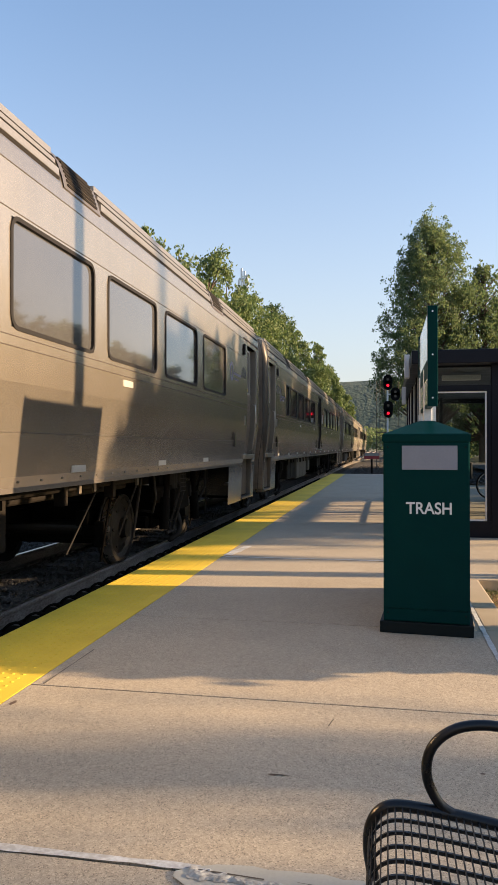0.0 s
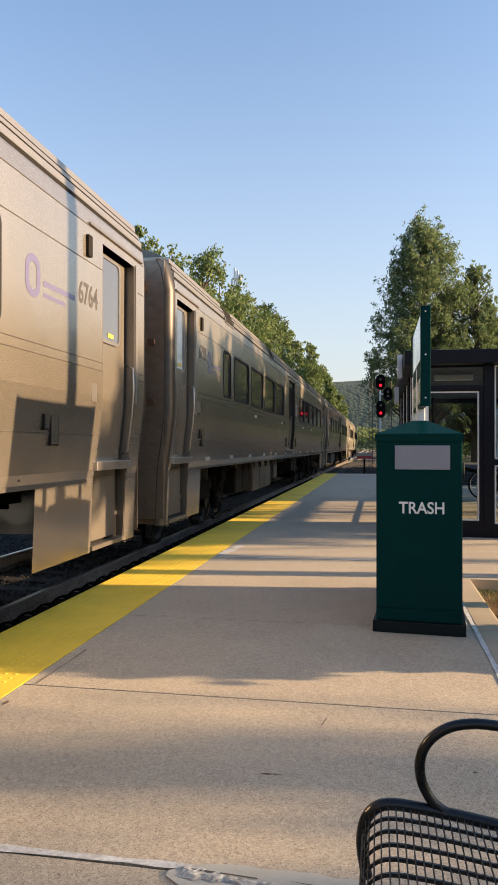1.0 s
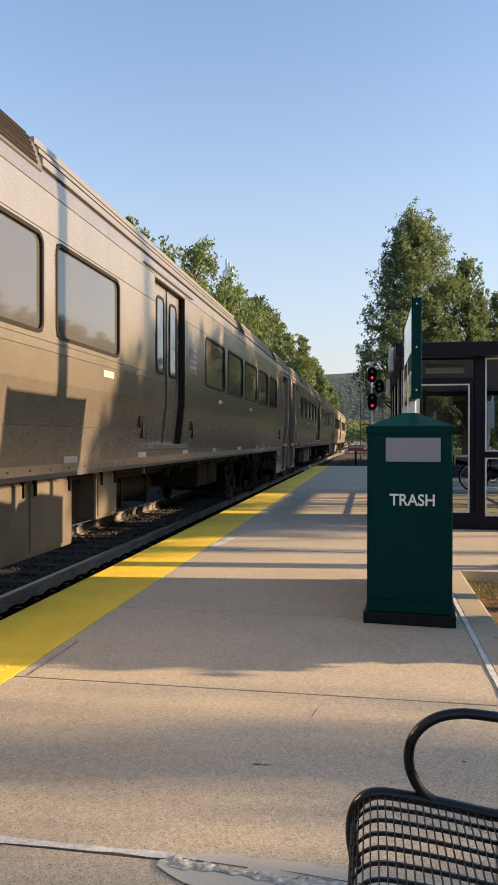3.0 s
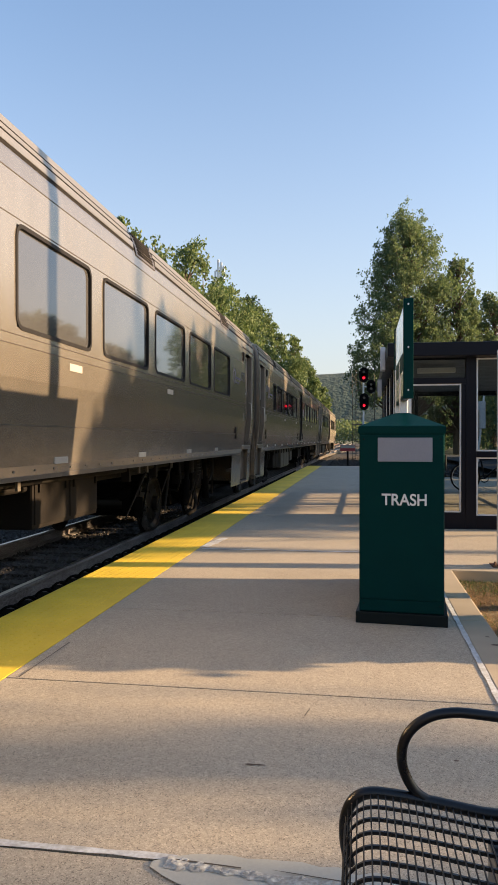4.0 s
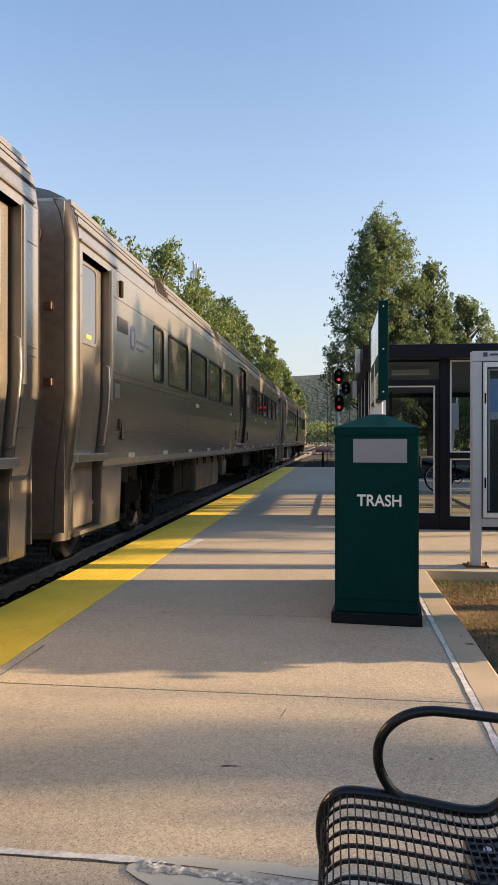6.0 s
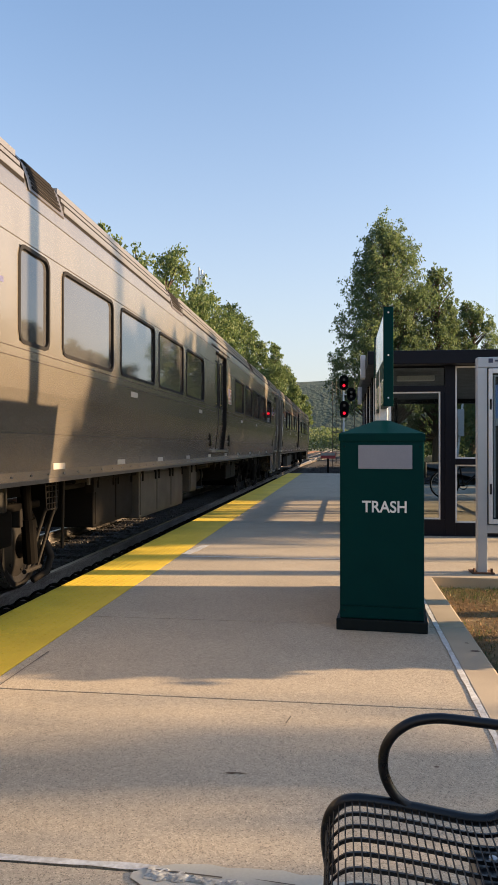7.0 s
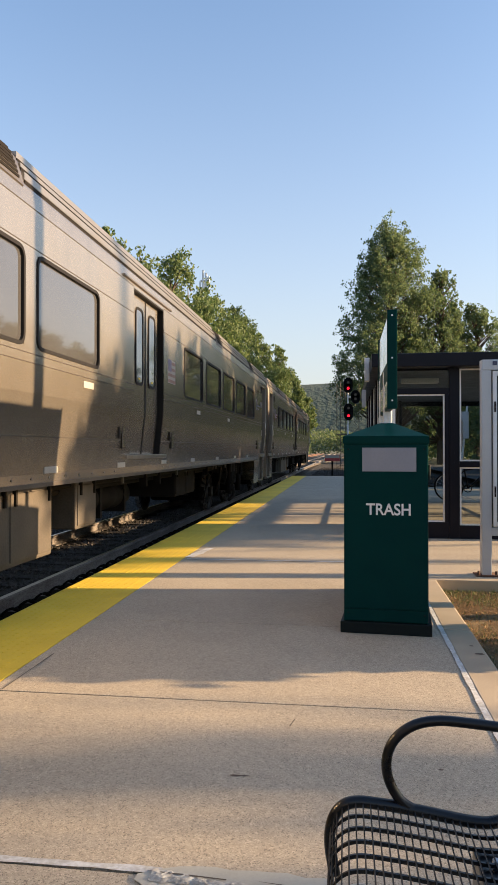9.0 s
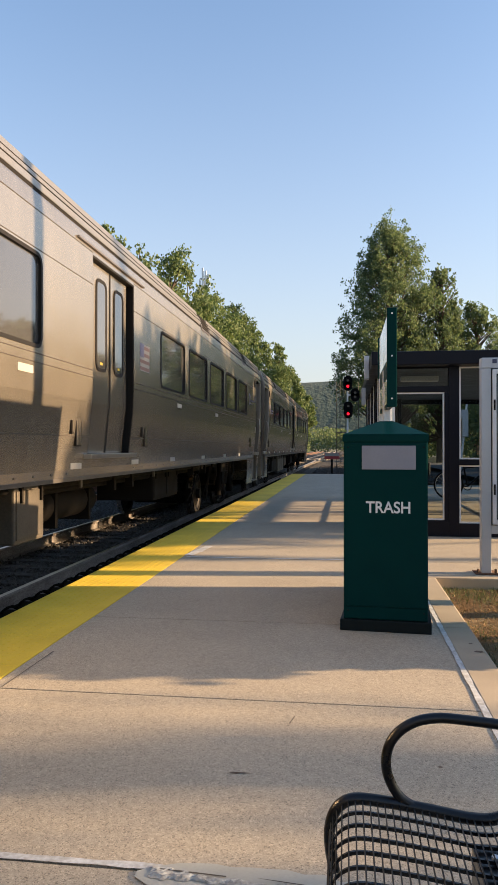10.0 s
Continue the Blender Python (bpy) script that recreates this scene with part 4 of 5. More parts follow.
        for du in (-1.55, 1.55):
            part("link_rod", tubes(((1.16, tc + du, 1.08), (1.1, tc + du * 1.08, 0.35), 0.017), n=8), TRUCKDUST, tr)
            part("hose", bent_tube(bmesh.new(), [(1.2, tc + du * 0.8, 1.08), (1.22, tc + du * 0.78, 0.8), (1.15, tc + du * 0.72, 0.6), (1.0, tc + du * 0.7, 0.62)], 0.018, 7), RUBBER, tr)
            part("valve_block", boxes((1.02, 1.16, tc + du * 0.42 - 0.07, tc + du * 0.42 + 0.07, 0.68, 0.86), bevel=0.015), TRUCKDUST, tr, "dusty valve block")
        part("yaw_link", boxes((1.08, 1.16, tc - 1.0, tc + 1.0, 0.83, 0.9), bevel=0.02), TRUCKM, tr)
    # equipment slung under the floor
    def chest(u0, u1, z0, z1, x1=1.32, mat=BOXMET, label="dusty grey equipment case"):
        c = part("equipment_case", boxes((0.35, x1, u0, u1, z0, z1), bevel=0.02), mat, car, label)
        n = max(1, round((u1 - u0) / 0.75))
        for k in range(n):
            w = (u1 - u0) / n
            part("case_door", boxes((x1 - 0.01, x1 + 0.012, u0 + k * w + 0.03, u0 + (k + 1) * w - 0.03, z0 + 0.04, z1 - 0.06), bevel=0.008), mat, c)
            part("latch", boxes((x1, x1 + 0.03, u0 + k * w + 0.08, u0 + k * w + 0.11, z1 - 0.16, z1 - 0.02)), UNDER, c)
            part("latch", boxes((x1, x1 + 0.03, u0 + (k + 1) * w - 0.11, u0 + (k + 1) * w - 0.08, z1 - 0.16, z1 - 0.02)), UNDER, c)
        return c
    chest(-6.4, -4.95, 0.5, 1.1, 1.25, UNDER, "near-black equipment case")
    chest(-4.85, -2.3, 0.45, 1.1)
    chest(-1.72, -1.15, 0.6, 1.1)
    chest(2.9, 4.4, 0.62, 1.1, 1.2, UNDER, "near-black equipment case")
    tank = part("air_tank", tubes(((0.85, -0.4, 0.8), (0.85, 1.0, 0.8), 0.18), n=20), UNDER, car, "near-black cylindrical air tank", True)
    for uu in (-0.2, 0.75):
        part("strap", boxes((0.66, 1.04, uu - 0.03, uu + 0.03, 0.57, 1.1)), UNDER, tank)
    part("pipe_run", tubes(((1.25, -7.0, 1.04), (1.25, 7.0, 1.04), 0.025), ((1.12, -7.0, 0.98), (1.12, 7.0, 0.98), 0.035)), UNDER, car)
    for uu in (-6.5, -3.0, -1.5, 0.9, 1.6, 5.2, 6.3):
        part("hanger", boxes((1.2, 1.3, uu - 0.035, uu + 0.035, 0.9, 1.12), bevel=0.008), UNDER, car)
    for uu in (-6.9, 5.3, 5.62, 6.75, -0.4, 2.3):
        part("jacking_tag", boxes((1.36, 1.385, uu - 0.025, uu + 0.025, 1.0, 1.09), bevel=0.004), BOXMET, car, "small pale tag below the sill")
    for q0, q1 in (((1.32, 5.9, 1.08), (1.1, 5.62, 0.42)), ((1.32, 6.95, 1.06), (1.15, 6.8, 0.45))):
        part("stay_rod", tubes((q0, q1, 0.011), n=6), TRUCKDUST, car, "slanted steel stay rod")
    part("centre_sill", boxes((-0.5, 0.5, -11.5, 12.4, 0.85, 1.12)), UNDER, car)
    return car


def wheelset_mesh():
    """Axle with two flanged, dished wheels, spinning round its own x axis."""
    bm = bmesh.new()
    prof = [(0.0, 0.12), (0.07, 0.12), (0.06, 0.2), (0.035, 0.3), (0.06, 0.355), (0.075, 0.36), (0.075, 0.41), (-0.045, 0.42), (-0.05, 0.445), (-0.07, 0.445), (-0.07, 0.36), (0.0, 0.3), (-0.01, 0.2), (-0.05, 0.12)]
    for s in (1, -1):
        rings = [[bm.verts.new((s * (0.755 + x), r * math.cos(a), r * math.sin(a))) for a in (2 * math.pi * k / 36 for k in range(36))] for x, r in prof]
        for q0, q1 in zip(rings, rings[1:] + rings[:1]):
            for k in range(36):
                bm.faces.new((q0[k], q0[(k + 1) % 36], q1[(k + 1) % 36], q1[k]))
        tube(bm, (s * 0.70, 0, 0), (s * 0.9, 0, 0), 0.11, 16)
        for k in range(6):
            a = k * math.pi / 3
            tube(bm, (s * 0.79, 0.24 * math.cos(a), 0.24 * math.sin(a)), (s * 0.815, 0.24 * math.cos(a), 0.24 * math.sin(a)), 0.02, 6)
    tube(bm, (-0.75, 0, 0), (0.75, 0, 0), 0.09, 16)
    bmesh.ops.recalc_face_normals(bm, faces=bm.faces)
    return bm


def tread_mesh(s):
    """The polished running band of one wheel."""
    bm = bmesh.new()
    prof = [(0.074, 0.4115), (-0.03, 0.4215), (-0.03, 0.419), (0.074, 0.409)]
    rings = [[bm.verts.new((s * (0.755 + x), r * math.cos(a), r * math.sin(a))) for a in (2 * math.pi * k / 36 for k in range(36))] for x, r in prof]
    for q0, q1 in zip(rings, rings[1:] + rings[:1]):
        for k in range(36):
            bm.faces.new((q0[k], q0[(k + 1) % 36], q1[(k + 1) % 36], q1[k]))
    bmesh.ops.recalc_face_normals(bm, faces=bm.faces)
    return bm


R_WHEEL = 0.42
AXLES = [tc + s * 1.3 for tc in TRUCKS for s in (-1, 1)]
CARS = [build_car(WINDOWS_LEAD), build_car(WINDOWS)]
for c in CARS:
    _ws = part("wheelset", wheelset_mesh(), WHEELM, c, "dark steel wheelset", False)
    for _side in (1, -1):
        part("tread", tread_mesh(_side), TREAD, _ws, "polished wheel tread")
for k in range(2):
    CARS.append(copy_thing(CARS[1], Matrix.Identity(4)))
WHEELS = []
for c in CARS:
    tagged(c, group="cars of the train")
    first = next(o for o in c.children if o.name.startswith("wheelset"))
    sets = [first] + [copy_thing(first, Matrix.Identity(4)) for _ in AXLES[1:]]
    for w, u in zip(sets, AXLES):
        WHEELS.append((c, w, u))
TURN_Y = Matrix(((0, 0, 1, 0), (1, 0, 0, 0), (0, 1, 0, 0), (0, 0, 0, 1)))   # text plane onto a wall that faces +x


def car_number(car, text, u, z=2.65):
    if text:
        lettering("car_number", text, 0.25, NUMBERM, car, Matrix.Translation((1.592, u, z)) @ TURN_Y, "dark car number", 0.0015, 0.8)
    else:
        part("car_number", boxes((1.589, 1.5935, u - 0.2, u + 0.2, z - 0.08, z + 0.08)), NUMBERM, car, "dark illegible number")


for c, txt in zip(CARS, ("6764", "6752", "", "")):
    car_number(c, txt, 11.47)
    car_number(c, txt, -10.32, 2.68)


# ---- trash enclosure ----
def build_trash(name, label, at, w, d, lettered):
    e = thing(name, label, "trash bin", at, turn=-4.5)
    part("plinth", boxes((-w - 0.022, w + 0.022, -d - 0.022, d + 0.022, 0, 0.075), bevel=0.006), GREEN_DARK, e, "near-black base plinth")
    body = part("body", boxes((-w, w, -d, d, 0.075, 1.255), bevel=0.006), GREEN, e)
    part("lower_panel", boxes((-w + 0.004, w - 0.004, -d - 0.006, -d + 0.01, 0.08, 0.155), bevel=0.003), GREEN, body)
    part("door_panel", boxes((-w + 0.006, w - 0.006, -d - 0.007, -d + 0.01, 0.162, 1.225), bevel=0.003), GREEN, body)
    bm = bmesh.new()
    ww, dd = w + 0.007, d + 0.007
    q = [bm.verts.new(p) for p in ((-ww, -dd, 1.235), (ww, -dd, 1.235), (ww, dd, 1.235), (-ww, dd, 1.235), (-ww, -dd, 1.285), (ww, -dd, 1.285), (ww, dd, 1.285), (-ww, dd, 1.285),
                                   (-0.045, -0.045, 1.378), (0.045, -0.045, 1.378), (0.045, 0.045, 1.378), (-0.045, 0.045, 1.378))]
    for a, b, c, f in ((0, 1, 5, 4), (1, 2, 6, 5), (2, 3, 7, 6), (3, 0, 4, 7), (4, 5, 9, 8), (5, 6, 10, 9), (6, 7, 11, 10), (7, 4, 8, 11), (8, 9, 10, 11), (3, 2, 1, 0)):
        bm.faces.new((q[a], q[b], q[c], q[f]))
    bmesh.ops.bevel(bm, geom=list(bm.edges), offset=0.004, segments=2, affect="EDGES")
    part("lid", bm, GREEN, e, "green pyramid lid")
    if not lettered:
        return e
    part("label_plate", boxes((-0.15, 0.195, -d - 0.011, -d, 1.055, 1.21), bevel=0.002), PLATE, e, "blank grey label plate")
    lettering("lettering", "TRASH", 0.105, WHITE, e, Matrix.Translation((0.02, -d - 0.0085, 0.805)) @ pose(0, 0, 0, 90), "white capital letters", 0.0012, 0.9)
    for x in (-0.24, 0.245):
        for z in (1.2, 0.13):
            part("rivet", tubes(((x, -d - 0.011, z), (x, -d, z), 0.006), n=8), GREEN_DARK, e)
    for z in (1.05,):
        part("hinge", tubes(((w + 0.006, -d + 0.02, z - 0.05), (w + 0.006, -d + 0.02, z + 0.05), 0.009), n=8), GREEN_DARK, e)
    return e


build_trash("trash_bin", "dark green steel trash bin with a pyramid lid", (0.275, 4.985, 0), 0.27, 0.265, True)
# a second one stands in line behind it and shades the slabs
build_trash("bin_enclosure", "dark green steel bin enclosure standing behind the trash bin", (0.315, 5.77, 0), 0.23, 0.4, False)


# ---- station sign seen edge-on ----
def build_sign():
    e = thing("station_sign", "green-edged white station sign panel on grey posts", "sign", (0.30, 0, 0))
    y0, y1, z0, z1 = 4.755, 6.105, 1.465, 2.118
    part("panel", boxes((-0.02, 0.02, y0 + 0.02, y1 - 0.02, z0 + 0.01, z1 - 0.01)), GREEN, e)
    part("face", boxes((-0.024, -0.02, y0 + 0.03, y1 - 0.03, z0 + 0.03, z1 - 0.03)), SIGNFACE, e, "glossy white sign face")
    part("face", boxes((0.02, 0.024, y0 + 0.03, y1 - 0.03, z0 + 0.03, z1 - 0.03)), GREEN, e)
    part("name_bar", boxes((-0.026, -0.0235, y0 + 0.2, y1 - 0.25, z0 + 0.2, z0 + 0.32)), GREEN, e, "illegible lettering bar")
    for a, b in ((y0, y0 + 0.035), (y1 - 0.035, y1)):
        fr = part("edge_frame", boxes((-0.032, 0.032, a, b, z0, z1), bevel=0.004), GREEN, e, "green edge trim")
        for z in (1.52, 1.8, 2.08):
            part("screw", tubes(((0.0, a - 0.003, z), (0.0, a + 0.002, z), 0.006), n=8), ALU, fr)
    for y in (y0 + 0.58, y1 - 0.12):
        part("post", boxes((-0.03, 0.03, y - 0.03, y + 0.03, 0.0, z0 + 0.3), bevel=0.006), ALU, e, "grey metal post")
        part("bracket", boxes((0.03, 0.05, y - 0.02, y + 0.02, z0 - 0.1, z0 + 0.03)), ALU, e)
    return e


build_sign()


# ---- waiting shelter ----
SH_X0, SH_X1, SH_Y0, SH_Y1, SH_Z, SH_SIZE = 0.52, 3.7, 11.0, 18.5, 2.62, 0.896


def build_shelter():
    e = thing("waiting_shelter", "dark navy steel and glass waiting shelter with a flat roof", "shelter")
    part("roof", boxes((SH_X0 - 0.14, SH_X1 + 0.3, SH_Y0 - 0.25, SH_Y1 + 0.3, SH_Z - 0.2, SH_Z), bevel=0.012), NAVY, e, "flat dark roof with deep fascia")
    for y, z0, z1 in ((SH_Y0 + 0.6, SH_Z - 0.32, SH_Z + 0.05), (SH_Y0 + 2.6, SH_Z - 0.62, SH_Z - 0.3)):
        part("camera_box", boxes((SH_X0 - 0.22, SH_X0 - 0.145, y, y + 0.25, z0, z1), bevel=0.01), ALU_PAINT, e, "pale grey box on the roof edge")
    part("soffit", boxes((SH_X0 + 0.05, SH_X1, SH_Y0 + 0.05, SH_Y1 - 0.05, SH_Z - 0.23, SH_Z - 0.202)), NAVY, e)

    def post(x, y, w=0.1, d=0.1):
        p = part("post", boxes((x - w / 2, x + w / 2, y - d / 2, y + d / 2, 0, SH_Z - 0.2), bevel=0.006), NAVY, e)
        for k in range(9):
            part("rivet", tubes(((x, y - d / 2 - 0.004, 1.0 + k * 0.14), (x, y - d / 2, 1.0 + k * 0.14), 0.008), n=6), NAVY, p)
    for x in (SH_X0 + 0.05, 1.61, 3.62):
        post(x, SH_Y0 + 0.05, 0.15 if 1 < x < 3 else 0.1)
    for y in (12.9, 14.8, 16.7, 18.4):
        post(SH_X0 + 0.05, y), post(3.62, y)

    def framed_pane(x0, x1, z0, z1, y, trim=0.022):
        """A pane in a slim bright trim in the end wall."""
        p = part("glazed_panel", boxes((x0, x0 + trim, y - 0.02, y + 0.02, z0, z1), (x1 - trim, x1, y - 0.02, y + 0.02, z0, z1),
                                       (x0 + trim, x1 - trim, y - 0.02, y + 0.02, z0, z0 + trim), (x0 + trim, x1 - trim, y - 0.02, y + 0.02, z1 - trim, z1)), ALU, e, "bright aluminium glazing frame")
        g = part("pane", boxes((x0 + trim, x1 - trim, y - 0.004, y + 0.004, z0 + trim, z1 - trim)), PANE, p, "clear glass pane")
        g.visible_shadow = False

    def side_pane(y0, y1, z0, z1, x, trim=0.022):
        p = part("glazed_panel", boxes((x - 0.02, x + 0.02, y0, y0 + trim, z0, z1), (x - 0.02, x + 0.02, y1 - trim, y1, z0, z1),
                                       (x - 0.02, x + 0.02, y0 + trim, y1 - trim, z0, z0 + trim), (x - 0.02, x + 0.02, y0 + trim, y1 - trim, z1 - trim, z1)), ALU, e, "bright aluminium glazing frame")
        g = part("pane", boxes((x - 0.004, x + 0.004, y0 + trim, y1 - trim, z0 + trim, z1 - trim)), PANE, p, "clear glass pane")
        g.visible_shadow = False
    yw = SH_Y0 + 0.05
    part("header", boxes((SH_X0 + 0.1, 1.535, yw - 0.045, yw + 0.045, 2.03, 2.12), bevel=0.006), NAVY, e)
    part("sill_rail", boxes((SH_X0 + 0.1, 1.535, yw - 0.045, yw + 0.045, 0.0, 0.1), bevel=0.006), NAVY, e)
    part("door_jamb", boxes((1.47, 1.535, yw - 0.04, yw + 0.04, 0.1, 2.03), bevel=0.006), NAVY, e)
    part("door_jamb", boxes((SH_X0 + 0.1, 0.72, yw - 0.04, yw + 0.04, 0.1, 2.03), bevel=0.006), NAVY, e)
    framed_pane(0.72, 1.47, 0.105, 2.03, yw)
    part("transom_pane", boxes((SH_X0 + 0.1, 1.535, yw - 0.004, yw + 0.004, 2.12, SH_Z - 0.21)), PANE, e)
    part("rail", boxes((1.685, 3.57, yw - 0.045, yw + 0.045, 0.93, 1.02), bevel=0.006), NAVY, e)
    part("sill_rail", boxes((1.685, 3.57, yw - 0.045, yw + 0.045, 0.0, 0.06), bevel=0.006), NAVY, e)
    framed_pane(1.69, 2.62, 1.02, SH_Z - 0.21, yw), framed_pane(2.63, 3.57, 1.02, SH_Z - 0.21, yw)
    framed_pane(1.69, 2.62, 0.06, 0.93, yw), framed_pane(2.63, 3.57, 0.06, 0.93, yw)
    for xs in (SH_X0 + 0.05, 3.62):
        for y0, y1 in ((11.1, 12.85), (12.95, 14.75), (14.85, 16.65), (16.75, 18.35)):
            part("rail", boxes((xs - 0.04, xs + 0.04, y0, y1, 0.93, 1.02)), NAVY, e)
            part("mullion", boxes((xs - 0.03, xs + 0.03, (y0 + y1) / 2 - 0.03, (y0 + y1) / 2 + 0.03, 0.0, SH_Z - 0.2)), NAVY, e)
            side_pane(y0, y1, 1.02, SH_Z - 0.21, xs), side_pane(y0, y1, 0.06, 0.93, xs)
    part("light_bar", boxes((0.9, 1.5, 11.9, 12.05, 2.28, 2.36), bevel=0.01), WHITE, e, "pale strip lamp under the roof")
    part("far_header", boxes((SH_X0 + 0.1, 3.57, 18.36, 18.44, 2.28, 2.4)), NAVY, e)
    part("map_board", boxes((0.7, 1.15, 17.9, 17.95, 0.7, 2.0), bevel=0.006), FLAGBLUE, e, "blue map board")
    part("wall_post", boxes((1.28, 1.36, 17.9, 17.98, 0.0, 2.4), bevel=0.006), NAVY, e)
    part("notice", boxes((1.98, 2.2, 14.0, 14.01, 1.25, 1.75)), ALU_PAINT, e, "pale notice on the glass")
    # brought to its true size about the eye level of 1.2 m; all feet stand on the pavement
    for ob in e.children_recursive:
        for v in ob.data.vertices:
            low = v.co.z < 0.03
            v.co = Vector((0, 0, 1.2)) + (v.co - Vector((0, 0, 1.2))) * SH_SIZE
            if low:
                v.co.z = 0.0
    return e


build_shelter()


# ---- bicycle and leaning post beyond the shelter ----
def ring(bm, centre, radius, r, n=28):
    """A round hoop in the x-z plane."""
    c = Vector(centre)
    rows = []
    for k in range(n):
        a = 2 * math.pi * k / n
        o = Vector((math.cos(a), 0, math.sin(a)))
        rows.append([bm.verts.new(c + o * (radius + r * math.cos(b)) + Vector((0, r * math.sin(b), 0))) for b in (2 * math.pi * j / 6 for j in range(6))])
    for q0, q1 in zip(rows, rows[1:] + rows[:1]):
        for j in range(6):
            bm.faces.new((q0[j], q0[(j + 1) % 6], q1[(j + 1) % 6], q1[j]))
    return bm


def build_bicycle():
    e = thing("bicycle", "dark bicycle parked on the pavement behind the shelter", "bicycle", (2.35, 16.95, 0), turn=-8)
    for x in (0.0, 1.02):
        w = part("wheel", ring(bmesh.new(), (x, 0, 0.335), 0.315, 0.02), RUBBER, e, "black tyre")
        part("rim", ring(bmesh.new(), (x, 0, 0.335), 0.29, 0.009), ALU, w, "bright rim")
        for k in range(9):
            a = math.pi * k / 9
            part("spoke", tubes(((x - 0.29 * math.cos(a), 0, 0.335 - 0.29 * math.sin(a)), (x + 0.29 * math.cos(a), 0, 0.335 + 0.29 * math.sin(a)), 0.003), n=4), ALU, w)
    fr = part("frame", tubes(((0.0, 0, 0.335), (0.42, 0, 0.3), 0.014), ((0.42, 0, 0.3), (0.33, 0, 0.8), 0.018), ((0.0, 0, 0.335), (0.35, 0, 0.72), 0.012), ((0.42, 0, 0.3), (0.86, 0, 0.72), 0.02), ((0.35, 0, 0.72), (0.85, 0, 0.8), 0.018), ((0.84, 0, 0.86), (1.02, 0, 0.335), 0.018), n=8), NAVY, e, "dark painted frame")
    part("saddle", boxes((0.2, 0.44, -0.06, 0.06, 0.84, 0.89), bevel=0.02), RUBBER, e)
    part("handlebar", bent_tube(bmesh.new(), [(0.86, -0.28, 0.98), (0.9, -0.2, 1.0), (0.82, 0, 0.96), (0.9, 0.2, 1.0), (0.86, 0.28, 0.98)], 0.014, 7), RUBBER, e)
    part("crank", ring(bmesh.new(), (0.42, 0.03, 0.3), 0.085, 0.01, 16), TRUCKDUST, fr)
    return e


def build_leaning_post():
    e = thing("leaning_post", "pale leaning post with a grey box beside the car park", "post", (4.6, 30.0, -0.12))
    part("pole", tubes(((0, 0, 0), (0.36, 0, 3.75), 0.05, 0.04)), ALU, e)
    part("box", boxes((-0.16, 0.34, -0.12, -0.06, 1.75, 2.85), bevel=0.02), ALU_PAINT, e, "pale grey box")
    return e


build_bicycle()
build_leaning_post()


# ---- display case on posts ----
def build_case():
    e = thing("display_case", "silver-grey glazed notice case on two posts", "notice board", (1.275, 7.05, 0))
    w, top = 1.25, 1.95
    part("top_box", boxes((0.0, w, -0.06, 0.06, top, top + 0.1), bevel=0.008), ALU_PAINT, e)
    part("name_bar", boxes((0.16, 0.42, -0.063, -0.058, top + 0.055, top + 0.073)), FLAGBLUE, e, "small illegible lettering bar")
    part("name_bar", boxes((0.1, 0.14, -0.063, -0.058, top + 0.045, top + 0.085)), FLAGBLUE, e, "small emblem bar")
    for x in (0.0, w - 0.09):
        p = part("post", boxes((x, x + 0.09, -0.055, 0.055, 0.0, top), bevel=0.006), ALU_PAINT, e)
        part("foot_plate", boxes((x - 0.06, x + 0.15, -0.1, 0.1, 0.0, 0.012), bevel=0.003), RUST, p, "rusty foot plate")
        for dx in (-0.035, 0.125):
            part("anchor_bolt", tubes(((x + dx, -0.07, 0.01), (x + dx, -0.07, 0.05), 0.012), n=6), RUST, p)
    part("bottom_rail", boxes((0.09, w - 0.09, -0.05, 0.05, 0.38, 0.46), bevel=0.006), ALU_PAINT, e)
    fr = part("door_frame", boxes((0.1, 0.135, -0.075, -0.045, 0.47, top - 0.01), (w - 0.135, w - 0.1, -0.075, -0.045, 0.47, top - 0.01), (0.135, w - 0.135, -0.075, -0.045, 0.47, 0.515), (0.135, w - 0.135, -0.075, -0.045, top - 0.055, top - 0.01), bevel=0.004), ALU, e, "bright hinged glazing frame")
    part("inner_bead", boxes((0.15, 0.165, -0.05, -0.01, 0.53, top - 0.07), (0.165, w - 0.15, -0.05, -0.01, top - 0.085, top - 0.07)), ALU_PAINT, fr)
    for z in (0.75, 1.55):
        part("lock", boxes((0.11, 0.125, -0.085, -0.075, z, z + 0.1), bevel=0.003), UNDER, fr)
    part("back_board", boxes((0.09, w - 0.09, 0.0, 0.03, 0.46, top)), POSTER_DARK, e, "dark backing board")
    pst = part("poster", boxes((0.175, 0.62, -0.012, -0.002, 1.4, 1.79)), POSTER_BLUE, e, "blue printed poster")
    for k in range(5):
        part("text_bar", boxes((0.25 + 0.03 * (k % 2), 0.56, -0.0145, -0.012, 1.73 - k * 0.04, 1.745 - k * 0.04)), POSTER_PALE, pst, "pale line of lettering")
    part("footer", boxes((0.175, 0.62, -0.0145, -0.012, 1.4, 1.47)), POSTER_PALE, pst, "pale poster footer")
    part("poster", boxes((0.275, 0.9, -0.012, -0.002, 0.65, 1.19)), POSTER_PALE, e, "pale printed notice")
    g = part("pane", boxes((0.135, w - 0.135, -0.064, -0.06, 0.515, top - 0.055)), CASEGLASS, e, "glass pane")
    g.visible_shadow = False
    return e


build_case()


